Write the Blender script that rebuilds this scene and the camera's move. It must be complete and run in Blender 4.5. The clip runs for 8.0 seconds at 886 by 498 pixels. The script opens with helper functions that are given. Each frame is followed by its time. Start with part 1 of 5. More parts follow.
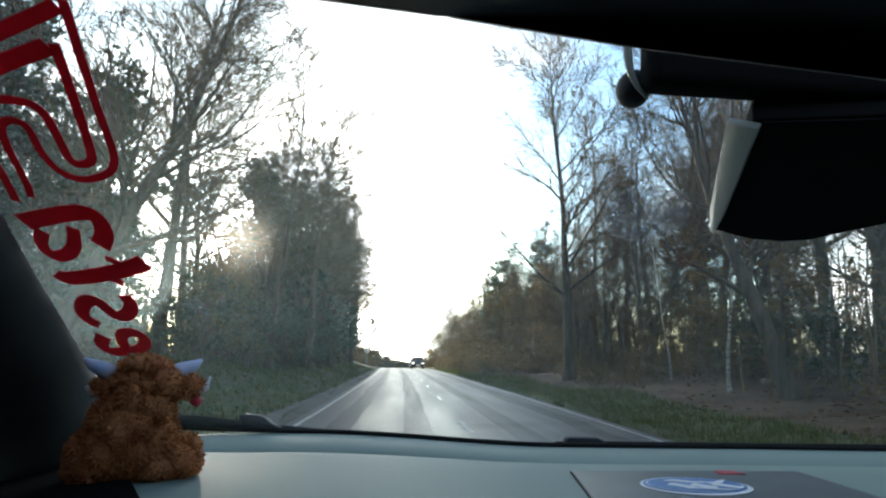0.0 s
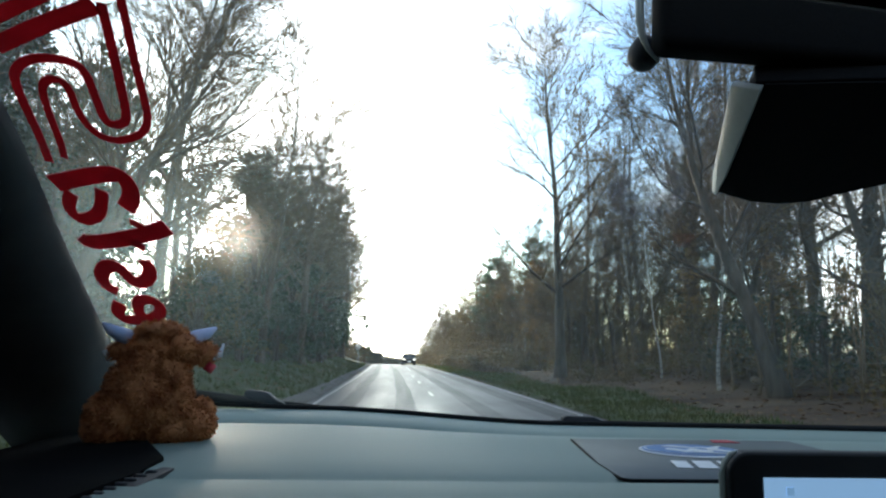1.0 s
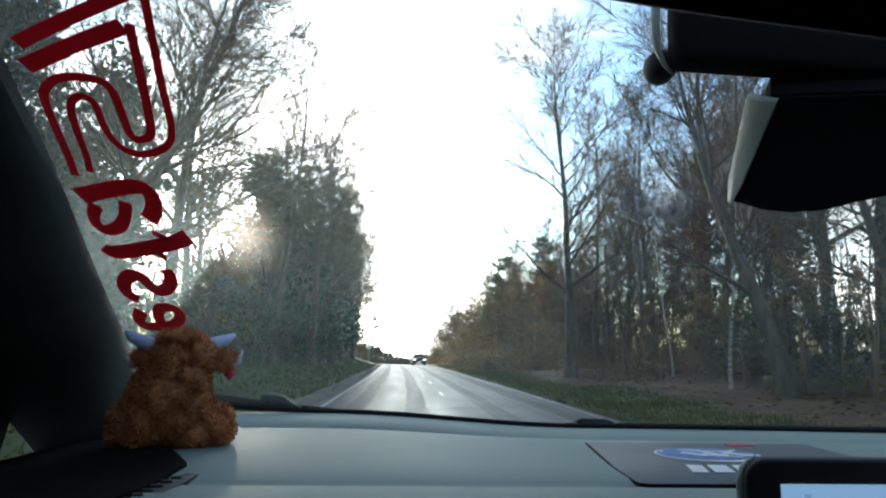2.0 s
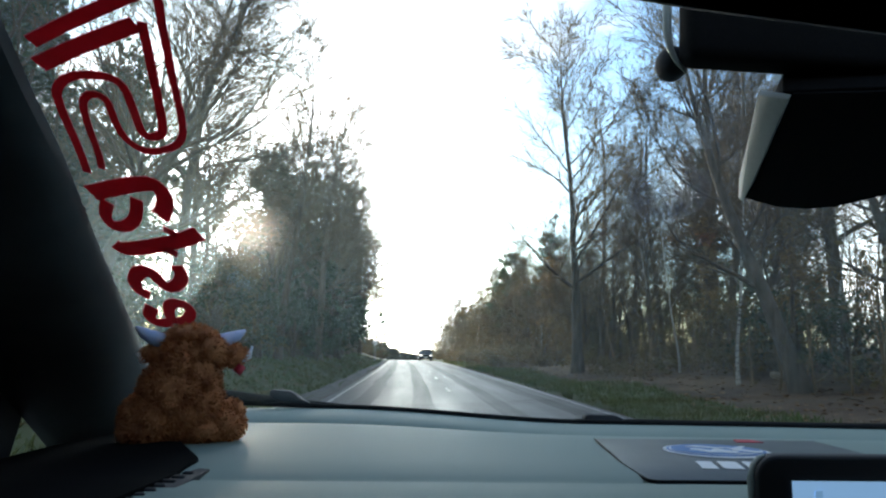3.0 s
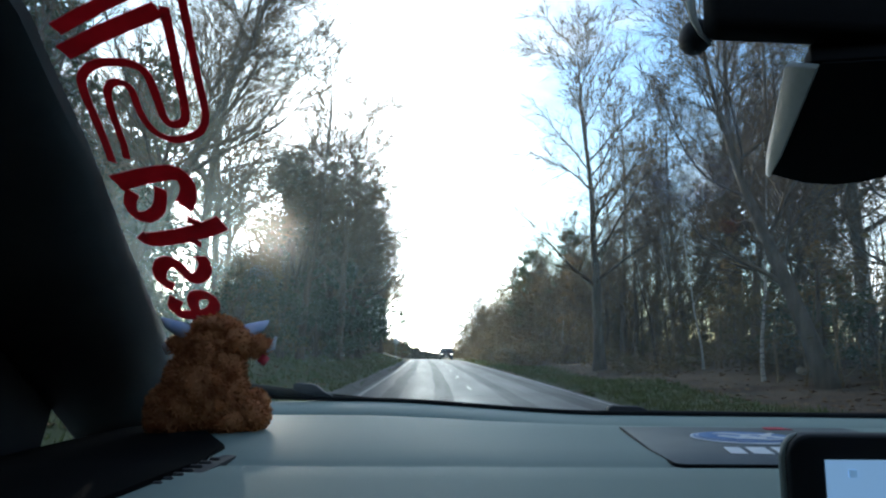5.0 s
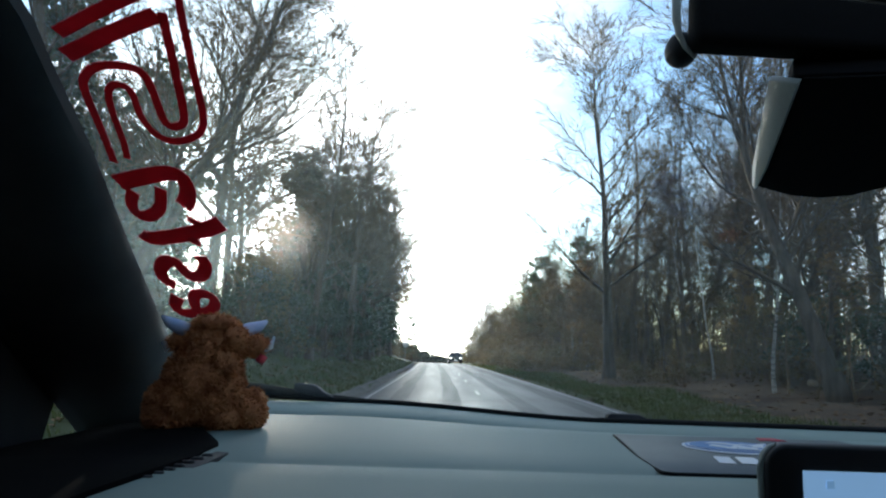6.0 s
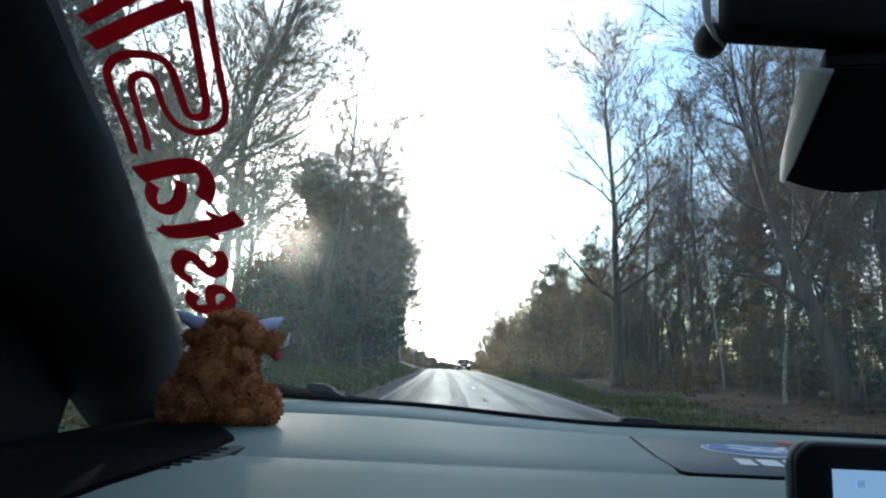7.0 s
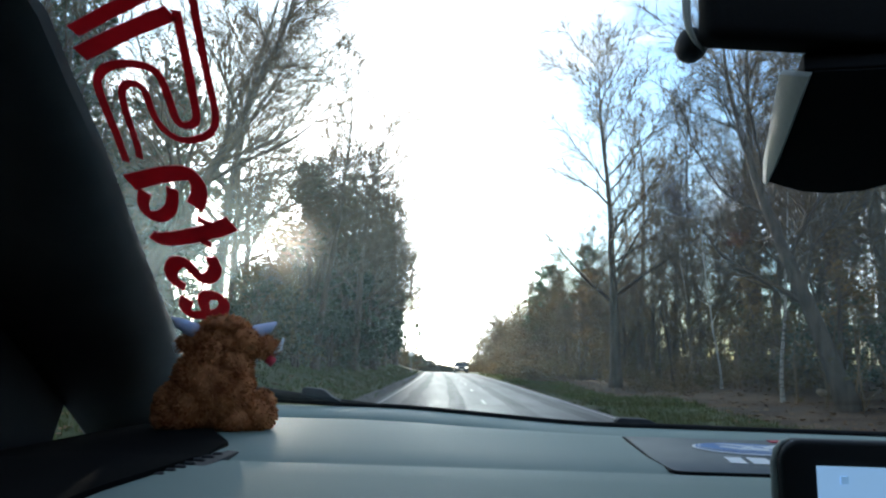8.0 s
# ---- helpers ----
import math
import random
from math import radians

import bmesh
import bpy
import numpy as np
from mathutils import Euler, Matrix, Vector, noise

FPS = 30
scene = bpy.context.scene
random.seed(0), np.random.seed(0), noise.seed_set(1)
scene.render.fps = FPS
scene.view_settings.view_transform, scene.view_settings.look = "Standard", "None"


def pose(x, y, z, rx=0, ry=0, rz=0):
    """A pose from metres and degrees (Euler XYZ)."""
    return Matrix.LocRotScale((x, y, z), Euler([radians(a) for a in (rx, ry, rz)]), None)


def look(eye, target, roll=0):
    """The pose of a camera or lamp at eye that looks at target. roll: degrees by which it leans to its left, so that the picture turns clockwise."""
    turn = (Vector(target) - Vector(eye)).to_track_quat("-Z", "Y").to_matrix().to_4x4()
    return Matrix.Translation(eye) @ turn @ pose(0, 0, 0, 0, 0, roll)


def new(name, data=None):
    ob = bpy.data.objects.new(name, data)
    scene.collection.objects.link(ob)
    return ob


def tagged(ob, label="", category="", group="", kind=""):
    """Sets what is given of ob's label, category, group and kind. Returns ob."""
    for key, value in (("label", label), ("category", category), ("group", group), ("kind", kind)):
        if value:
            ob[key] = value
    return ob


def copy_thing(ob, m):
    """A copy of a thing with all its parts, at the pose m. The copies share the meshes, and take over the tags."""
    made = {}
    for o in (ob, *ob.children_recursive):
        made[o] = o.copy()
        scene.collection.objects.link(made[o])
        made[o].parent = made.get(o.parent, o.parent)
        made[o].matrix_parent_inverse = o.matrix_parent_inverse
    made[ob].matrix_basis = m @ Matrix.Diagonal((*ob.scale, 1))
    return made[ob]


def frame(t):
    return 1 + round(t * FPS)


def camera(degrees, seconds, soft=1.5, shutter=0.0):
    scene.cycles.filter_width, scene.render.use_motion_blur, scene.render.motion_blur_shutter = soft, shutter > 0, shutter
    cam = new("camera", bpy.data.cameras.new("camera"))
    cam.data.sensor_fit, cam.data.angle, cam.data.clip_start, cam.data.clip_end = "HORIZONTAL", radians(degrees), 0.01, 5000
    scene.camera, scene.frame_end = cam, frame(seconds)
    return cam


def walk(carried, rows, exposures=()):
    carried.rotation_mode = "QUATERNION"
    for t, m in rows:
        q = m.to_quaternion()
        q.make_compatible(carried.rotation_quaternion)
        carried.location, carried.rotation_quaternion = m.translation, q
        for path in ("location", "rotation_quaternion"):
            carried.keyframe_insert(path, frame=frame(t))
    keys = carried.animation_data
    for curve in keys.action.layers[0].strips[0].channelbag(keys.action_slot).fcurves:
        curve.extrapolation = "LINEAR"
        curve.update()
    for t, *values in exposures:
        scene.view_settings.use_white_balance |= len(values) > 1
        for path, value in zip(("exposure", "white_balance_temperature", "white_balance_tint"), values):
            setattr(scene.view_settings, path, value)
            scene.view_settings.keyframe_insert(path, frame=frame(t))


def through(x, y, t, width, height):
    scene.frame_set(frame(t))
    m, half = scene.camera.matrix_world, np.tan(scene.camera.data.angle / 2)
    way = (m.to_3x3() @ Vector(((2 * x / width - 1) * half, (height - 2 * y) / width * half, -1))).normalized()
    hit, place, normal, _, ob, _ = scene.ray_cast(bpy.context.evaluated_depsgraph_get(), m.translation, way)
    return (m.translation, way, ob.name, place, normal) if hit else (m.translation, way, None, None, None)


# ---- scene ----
cam = camera(66.0, 8.0, soft=2.2)

PATH = [
    (0, (0.1027, 0.0270, 1.2301), (0.2028, 1.9980, 1.5494), 0.60),
    (0.5, (0.1022, 0.0150, 1.2161), (0.2190, 1.9850, 1.5419), 1.00),
    (1, (0.0866, 0.0090, 1.2026), (0.2089, 1.9810, 1.5136), 1.10),
    (1.5, (0.0815, 0.0030, 1.2064), (0.1886, 1.9750, 1.5209), 1.00),
    (3, (0.0774, 0.0000, 1.2083), (0.1541, 1.9760, 1.5059), 0.90),
    (3.5, (0.0858, 0.0050, 1.1946), (0.1446, 1.9820, 1.4905), 1.10),
    (4, (0.0757, 0.0050, 1.1992), (0.1186, 1.9830, 1.4897), 0.70),
    (4.5, (0.0707, 0.0050, 1.1981), (0.0966, 1.9830, 1.4890), 0.20),
    (6, (0.0898, -0.0040, 1.1977), (0.0762, 1.9730, 1.5024), 1.70),
    (6.5, (0.0799, -0.0050, 1.1934), (0.0621, 1.9710, 1.5050), 2.80),
    (7, (0.0820, 0.0010, 1.1894), (0.0409, 1.9740, 1.5113), 2.40),
    (7.5, (0.0971, 0.0030, 1.1879), (0.0737, 1.9760, 1.5163), 1.20),
    (8, (0.0870, -0.0040, 1.1896), (0.0556, 1.9680, 1.5198), 1.70),
]
walk(cam, [(t, look(eye, target, roll)) for t, eye, target, roll in PATH], [(0.0, 2.04, 7050, 8), (0.6, 2.12, 7000, 8), (1.5, 2.1, 6950, 8), (3.0, 2.05, 6850, 8), (4.3, 1.88, 6400, 7), (6.0, 1.8, 6600, 8), (6.8, 2.08, 6800, 8), (8.0, 2.16, 6700, 8)])

# ---------------------------------------------------------------- light
SUN_AZ, SUN_EL = radians(-14.6), radians(10.0)
sun_dir = Vector((math.sin(SUN_AZ) * math.cos(SUN_EL), math.cos(SUN_AZ) * math.cos(SUN_EL), math.sin(SUN_EL)))

world = bpy.data.worlds.new("winter_sky")
scene.world = world
world.use_nodes = True
wn, wl = world.node_tree.nodes, world.node_tree.links
wn.clear()
sky = wn.new("ShaderNodeTexSky")
sky.sky_type, sky.sun_disc = "NISHITA", False
sky.sun_elevation, sky.sun_rotation = SUN_EL, SUN_AZ % (2 * math.pi)
sky.air_density, sky.dust_density, sky.ozone_density = 1.0, 1.0, 1.4
# thin bright cloud over the blue: the sky's own brightness without its colour, thicker and thinner by noise
wcoord, wmap, wnoise, wramp = wn.new("ShaderNodeTexCoord"), wn.new("ShaderNodeMapping"), wn.new("ShaderNodeTexNoise"), wn.new("ShaderNodeMapRange")
wmap.inputs["Location"].default_value = (0.35, 0.0, 0.2)
wmap.inputs["Scale"].default_value = (1.0, 1.0, 1.8)
wnoise.inputs["Scale"].default_value, wnoise.inputs["Detail"].default_value, wnoise.inputs["Roughness"].default_value = 2.3, 7.0, 0.55
wramp.inputs["From Min"].default_value, wramp.inputs["From Max"].default_value = 0.43, 0.60
wramp.inputs["To Min"].default_value, wramp.inputs["To Max"].default_value = 0.0, 0.96
wgrey, wtint, wmix = wn.new("ShaderNodeRGBToBW"), wn.new("ShaderNodeMix"), wn.new("ShaderNodeMix")
wtint.data_type = wmix.data_type = "RGBA"
wtint.blend_type, wtint.inputs["Factor"].default_value = "MULTIPLY", 1.0
wtint.inputs["B"].default_value = (1.18, 1.25, 1.34, 1)
wbg, wout = wn.new("ShaderNodeBackground"), wn.new("ShaderNodeOutputWorld")
wbg.inputs["Strength"].default_value = 0.13
wl.new(wcoord.outputs["Generated"], wmap.inputs["Vector"])
wl.new(wmap.outputs["Vector"], wnoise.inputs["Vector"])
wl.new(wnoise.outputs["Fac"], wramp.inputs["Value"])
wl.new(wramp.outputs["Result"], wmix.inputs["Factor"])
wl.new(sky.outputs["Color"], wgrey.inputs["Color"])
wl.new(wgrey.outputs["Val"], wtint.inputs["A"])
wblue = wn.new("ShaderNodeMix")
wblue.data_type, wblue.blend_type = "RGBA", "MULTIPLY"
wblue.inputs["Factor"].default_value, wblue.inputs["B"].default_value = 1.0, (0.54, 0.73, 0.94, 1)
wl.new(sky.outputs["Color"], wblue.inputs["A"])
wl.new(wblue.outputs["Result"], wmix.inputs["A"])
wl.new(wtint.outputs["Result"], wmix.inputs["B"])
wl.new(wmix.outputs["Result"], wbg.inputs["Color"])
wl.new(wbg.outputs["Background"], wout.inputs["Surface"])

sun = new("sun", bpy.data.lights.new("sun", "SUN"))
sun.data.energy, sun.data.angle, sun.data.color = 2.0, radians(0.6), (1.0, 0.94, 0.83)
sun.matrix_world = look(sun_dir * 200, (0, 0, 0))


# ---------------------------------------------------------------- materials
def material(name, c1, c2=None, rough=0.6, metal=0.0, scale=6.0, fine=60.0, bump=0.1, depth=0.01, spec=0.5, vary=0.0, lo=0.35, hi=0.65, stretch=(1, 1, 1), rough2=None, through=0.0):
    """Two-scale mottled surface: a coarse noise mixes c1 and c2, a fine one gives grain and relief."""
    m = bpy.data.materials.new(name)
    m.use_nodes = True
    n, l = m.node_tree.nodes, m.node_tree.links
    b = n["Principled BSDF"]
    c2 = c2 or tuple(v * 0.7 for v in c1)
    co, mp = n.new("ShaderNodeTexCoord"), n.new("ShaderNodeMapping")
    mp.inputs["Scale"].default_value = stretch
    l.new(co.outputs["Object"], mp.inputs["Vector"])
    coarse, grain = n.new("ShaderNodeTexNoise"), n.new("ShaderNodeTexNoise")
    coarse.inputs["Scale"].default_value, coarse.inputs["Detail"].default_value = scale, 5
    grain.inputs["Scale"].default_value, grain.inputs["Detail"].default_value = fine, 3
    for t in (coarse, grain):
        l.new(mp.outputs["Vector"], t.inputs["Vector"])
    add = n.new("ShaderNodeMath")
    add.operation = "MULTIPLY_ADD"
    add.inputs[1].default_value = 0.35
    l.new(grain.outputs["Fac"], add.inputs[0])
    l.new(coarse.outputs["Fac"], add.inputs[2])
    ramp = n.new("ShaderNodeValToRGB")
    ramp.color_ramp.elements[0].position, ramp.color_ramp.elements[1].position = lo + 0.17, hi + 0.17
    ramp.color_ramp.elements[0].color, ramp.color_ramp.elements[1].color = (*c1, 1), (*c2, 1)
    l.new(add.outputs[0], ramp.inputs["Fac"])
    colour = ramp.outputs["Color"]
    if vary:
        info, hue = n.new("ShaderNodeObjectInfo"), n.new("ShaderNodeHueSaturation")
        rng = n.new("ShaderNodeMapRange")
        rng.inputs["To Min"].default_value, rng.inputs["To Max"].default_value = 1 - vary, 1 + vary
        l.new(info.outputs["Random"], rng.inputs["Value"])
        l.new(rng.outputs["Result"], hue.inputs["Value"])
        l.new(colour, hue.inputs["Color"])
        colour = hue.outputs["Color"]
    l.new(colour, b.inputs["Base Color"])
    b.inputs["Metallic"].default_value = metal
    b.inputs["Specular IOR Level"].default_value = spec
    b.inputs["Roughness"].default_value = rough
    if rough2 is not None:
        rr = n.new("ShaderNodeMapRange")
        rr.inputs["From Min"].default_value, rr.inputs["From Max"].default_value = 0.35, 0.65
        rr.inputs["To Min"].default_value, rr.inputs["To Max"].default_value = rough, rough2
        l.new(coarse.outputs["Fac"], rr.inputs["Value"])
        l.new(rr.outputs["Result"], b.inputs["Roughness"])
    if bump:
        bp = n.new("ShaderNodeBump")
        bp.inputs["Strength"].default_value, bp.inputs["Distance"].default_value = bump, depth
        l.new(grain.outputs["Fac"], bp.inputs["Height"])
        l.new(bp.outputs["Normal"], b.inputs["Normal"])
    if through:
        out = n["Material Output"]
        tr, mx = n.new("ShaderNodeBsdfTranslucent"), n.new("ShaderNodeMixShader")
        mx.inputs["Fac"].default_value = through
        l.new(colour, tr.inputs["Color"])
        l.new(b.outputs["BSDF"], mx.inputs[1])
        l.new(tr.outputs["BSDF"], mx.inputs[2])
        l.new(mx.outputs["Shader"], out.inputs["Surface"])
    return m


def glow(name, colour, strength):
    m = bpy.data.materials.new(name)
    m.use_nodes = True
    b = m.node_tree.nodes["Principled BSDF"]
    b.inputs["Base Color"].default_value = (*colour, 1)
    b.inputs["Emission Color"].default_value = (*colour, 1)
    b.inputs["Emission Strength"].default_value = strength
    b.inputs["Roughness"].default_value = 0.15
    return m


def screen_glass(name, dust):
    """Clear automotive glass: see-through, fresnel gloss, and a thin uneven film of dust and smears."""
    m = bpy.data.materials.new(name)
    m.use_nodes = True
    n, l = m.node_tree.nodes, m.node_tree.links
    n.clear()
    out, tr, gl = n.new("ShaderNodeOutputMaterial"), n.new("ShaderNodeBsdfTransparent"), n.new("ShaderNodeBsdfGlossy")
    tr.inputs["Color"].default_value = (0.93, 0.96, 0.95, 1)
    gl.inputs["Roughness"].default_value = 0.02
    fr, sc = n.new("ShaderNodeFresnel"), n.new("ShaderNodeMath")
    fr.inputs["IOR"].default_value = 1.3
    sc.operation, sc.inputs[1].default_value = "MULTIPLY", 0.07
    l.new(fr.outputs["Fac"], sc.inputs[0])
    a = n.new("ShaderNodeMixShader")
    l.new(sc.outputs[0], a.inputs["Fac"])
    l.new(tr.outputs["BSDF"], a.inputs[1])
    l.new(gl.outputs["BSDF"], a.inputs[2])
    film = n.new("ShaderNodeBsdfTranslucent")
    film.inputs["Color"].default_value = (0.64, 0.82, 0.86, 1)
    co, ns, mr = n.new("ShaderNodeTexCoord"), n.new("ShaderNodeTexNoise"), n.new("ShaderNodeMapRange")
    ns.inputs["Scale"].default_value, ns.inputs["Detail"].default_value = 5.0, 6
    mr.inputs["From Min"].default_value, mr.inputs["From Max"].default_value = 0.3, 0.7
    mr.inputs["To Min"].default_value, mr.inputs["To Max"].default_value = dust * 0.5, dust * 1.5
    l.new(co.outputs["Object"], ns.inputs["Vector"])
    l.new(ns.outputs["Fac"], mr.inputs["Value"])
    # the corner beside the pillar that the wiper never reaches is much dustier
    def maths(kind, first, second):
        q = n.new("ShaderNodeMath")
        q.operation = kind
        for k, v in enumerate((first, second)):
            if isinstance(v, (int, float)):
                q.inputs[k].default_value = v
            else:
                l.new(v, q.inputs[k])
        return q.outputs[0]
    def fade(value, lo, hi, to_lo, to_hi):
        q = n.new("ShaderNodeMapRange")
        q.interpolation_type = "SMOOTHSTEP"
        l.new(value, q.inputs["Value"])
        for k, v in (("From Min", lo), ("From Max", hi), ("To Min", to_lo), ("To Max", to_hi)):
            q.inputs[k].default_value = v
        return q.outputs["Result"]
    sep = n.new("ShaderNodeSeparateXYZ")
    l.new(co.outputs["Object"], sep.inputs[0])
    across = maths("ADD", sep.outputs[0], maths("MULTIPLY", sep.outputs[1], 0.6))
    corner = maths("MULTIPLY", fade(across, 0.272, 0.277, 1.0, 0.0), fade(sep.outputs[1], 0.48, 0.64, 0.0, 1.0))
    # haze thinned towards the foot of the glass so the wipers stay dark
    foot_fade = fade(sep.outputs[1], 0.86, 1.02, 1.0, 0.3)
    film_fac = maths("MULTIPLY", maths("MULTIPLY", mr.outputs["Result"], foot_fade), maths("ADD", maths("MULTIPLY", corner, 3.4), 1.0))
    b, c = n.new("ShaderNodeMixShader"), n.new("ShaderNodeMixShader")
    l.new(film_fac, b.inputs["Fac"])
    l.new(a.outputs["Shader"], b.inputs[1])
    l.new(film.outputs["BSDF"], b.inputs[2])
    # grease on the glass spreads light forwards, strongest towards the sun
    haze, part_of = n.new("ShaderNodeBsdfRefraction"), n.new("ShaderNodeMath")
    haze.inputs["Color"].default_value = (0.74, 0.97, 1.0, 1)
    haze.inputs["Roughness"].default_value, haze.inputs["IOR"].default_value = 1.0, 1.3
    facing = n.new("ShaderNodeCombineXYZ")
    facing.inputs[0].default_value, facing.inputs[1].default_value, facing.inputs[2].default_value = 0.15, -0.98, -0.1
    l.new(facing.outputs["Vector"], haze.inputs["Normal"])
    part_of.operation, part_of.inputs[1].default_value = "MULTIPLY", 1.1
    l.new(film_fac, part_of.inputs[0])
    l.new(part_of.outputs[0], c.inputs["Fac"])
    l.new(b.outputs["Shader"], c.inputs[1])
    l.new(haze.outputs["BSDF"], c.inputs[2])
    glare, d = n.new("ShaderNodeBsdfRefraction"), n.new("ShaderNodeMixShader")
    glare.inputs["Roughness"].default_value, glare.inputs["IOR"].default_value = 0.42, 1.2
    l.new(facing.outputs["Vector"], glare.inputs["Normal"])
    l.new(maths("MULTIPLY", foot_fade, 0.006), d.inputs["Fac"])
    l.new(c.outputs["Shader"], d.inputs[1])
    l.new(glare.outputs["BSDF"], d.inputs[2])
    l.new(d.outputs["Shader"], out.inputs["Surface"])
    return m


ASPHALT = material("asphalt", (0.055, 0.056, 0.056), (0.090, 0.090, 0.087), rough=0.42, rough2=0.56, scale=0.9, fine=90, bump=0.15, depth=0.004, stretch=(1.6, 0.12, 1))
TRACK = material("worn_asphalt", (0.038, 0.038, 0.039), (0.060, 0.060, 0.058), rough=0.50, rough2=0.64, scale=1.2, fine=90, bump=0.2, depth=0.004, stretch=(2, 0.1, 1))
PAINT = material("road_paint", (0.62, 0.61, 0.57), (0.35, 0.34, 0.32), rough=0.6, scale=3, fine=50)
SOIL = material("leaf_litter", (0.058, 0.038, 0.024), (0.135, 0.088, 0.049), rough=0.9, scale=0.7, fine=14, bump=0.8, depth=0.06)
TURF = material("verge_turf", (0.045, 0.075, 0.018), (0.085, 0.085, 0.032), rough=0.9, scale=0.6, fine=18, bump=0.7, depth=0.05)
BLADE = material("grass_blades", (0.07, 0.118, 0.028), (0.125, 0.125, 0.045), rough=0.6, scale=0.5, fine=6, bump=0, through=0.35)
GRIT = material("kerbside_grit", (0.17, 0.155, 0.13), (0.10, 0.092, 0.075), rough=0.9, scale=1.3, fine=25, bump=0.5, depth=0.02)
BARK = material("grey_brown_bark", (0.075, 0.060, 0.042), (0.150, 0.118, 0.083), rough=0.9, scale=2.5, fine=22, bump=0.9, depth=0.03, vary=0.35, stretch=(3, 3, 0.6))
TWIG = material("bare_twigs", (0.118, 0.078, 0.040), (0.200, 0.134, 0.066), rough=0.8, scale=0.6, fine=8, bump=0, vary=0.35)
BIRCH = material("birch_bark", (0.46, 0.42, 0.35), (0.09, 0.075, 0.065), rough=0.7, scale=4.5, fine=20, bump=0.4, depth=0.01, vary=0.15, stretch=(0.8, 0.8, 4), lo=0.48, hi=0.66)
PINEBARK = material("pine_bark", (0.17, 0.09, 0.055), (0.10, 0.065, 0.045), rough=0.9, scale=3, fine=18, bump=0.9, depth=0.03, stretch=(3, 3, 0.7))
NEEDLE = material("pine_needles", (0.035, 0.075, 0.035), (0.075, 0.12, 0.055), rough=0.55, scale=0.8, fine=5, bump=0, vary=0.2, through=0.2)
HOLLY = material("evergreen_leaves", (0.03, 0.055, 0.025), (0.065, 0.09, 0.038), rough=0.45, scale=0.7, fine=5, bump=0, vary=0.25, through=0.15)
SCRUB = material("scrub_leaves", (0.110, 0.100, 0.036), (0.200, 0.132, 0.052), rough=0.7, scale=0.8, fine=5, bump=0, vary=0.25, through=0.25)
RUST = material("withered_leaves", (0.19, 0.118, 0.045), (0.29, 0.19, 0.078), rough=0.7, scale=0.9, fine=6, bump=0, vary=0.2, through=0.35)
FALLEN = material("fallen_leaves", (0.15, 0.075, 0.03), (0.26, 0.16, 0.07), rough=0.8, scale=2, fine=9, bump=0)
DEADWOOD = material("dead_wood", (0.34, 0.27, 0.18), (0.2, 0.15, 0.1), rough=0.85, scale=5, fine=30, bump=0.6, depth=0.01, stretch=(0.5, 4, 4))
FARWOOD = material("distant_wood", (0.06, 0.065, 0.045), (0.10, 0.085, 0.06), rough=0.9, scale=0.15, fine=1.2, bump=0)

DASH = material("dash_plastic", (0.172, 0.236, 0.210), (0.202, 0.274, 0.245), rough=0.62, rough2=0.76, spec=0.4, scale=3, fine=900, bump=0.12, depth=0.0006)
DARK = material("dark_trim", (0.012, 0.012, 0.013), (0.018, 0.018, 0.02), rough=0.55, rough2=0.7, scale=9, fine=700, bump=0.12, depth=0.0006)
CLOTH = material("pillar_cloth", (0.056, 0.060, 0.063), (0.078, 0.083, 0.087), rough=0.6, scale=14, fine=1200, bump=0.25, depth=0.0008)
RUBBER = material("wiper_rubber", (0.010, 0.010, 0.011), (0.016, 0.016, 0.017), rough=0.85, spec=0.15, scale=30, fine=300)
ENDBLACK = material("vent_black", (0.008, 0.008, 0.008), (0.013, 0.013, 0.013), rough=0.85, rough2=0.95, scale=9, fine=700, bump=0.2, depth=0.0006, spec=0.15)
# near-black that holds the shade at the dashboard's end
ENDSHADE = material("shaded_black_end", (0.0035, 0.0035, 0.0037), (0.006, 0.006, 0.0063), rough=0.95, scale=9, fine=900, bump=0.3, depth=0.0006, spec=0.04)
CAPGREY = material("satin_black_plastic", (0.014, 0.017, 0.022), (0.024, 0.029, 0.036), rough=0.6, spec=0.3, scale=30, fine=300)
PALE = material("mirror_shell", (0.36, 0.39, 0.345), (0.30, 0.33, 0.29), rough=0.4, scale=14, fine=400, bump=0.05, depth=0.0005)
REDVINYL = material("red_vinyl", (0.50, 0.060, 0.080), (0.44, 0.050, 0.068), rough=0.4, scale=30, fine=200, bump=0.05, depth=0.0004, through=0.75)
MATFELT = material("mat_felt", (0.062, 0.080, 0.086), (0.080, 0.100, 0.106), rough=0.55, scale=20, fine=900, bump=0.3, depth=0.0006)
BLUEINK = material("blue_print", (0.09, 0.24, 0.50), (0.07, 0.19, 0.44), rough=0.4, scale=40, fine=300, bump=0)
WHITEINK = material("white_print", (0.84, 0.85, 0.86), (0.74, 0.76, 0.78), rough=0.5, scale=50, fine=300, bump=0)
REDINK = material("red_print", (0.55, 0.02, 0.05), (0.45, 0.02, 0.04), rough=0.5, scale=40, fine=300, bump=0)
FUR = material("brown_plush", (0.34, 0.115, 0.040), (0.58, 0.245, 0.095), rough=0.85, scale=60, fine=500, bump=0.4, depth=0.002, through=0.15)
HORN = material("horn_felt", (0.36, 0.50, 0.78), (0.60, 0.62, 0.78), rough=0.8, scale=60, fine=500, bump=0.2, depth=0.001)
GLASS = screen_glass("windscreen_glass", 0.021)
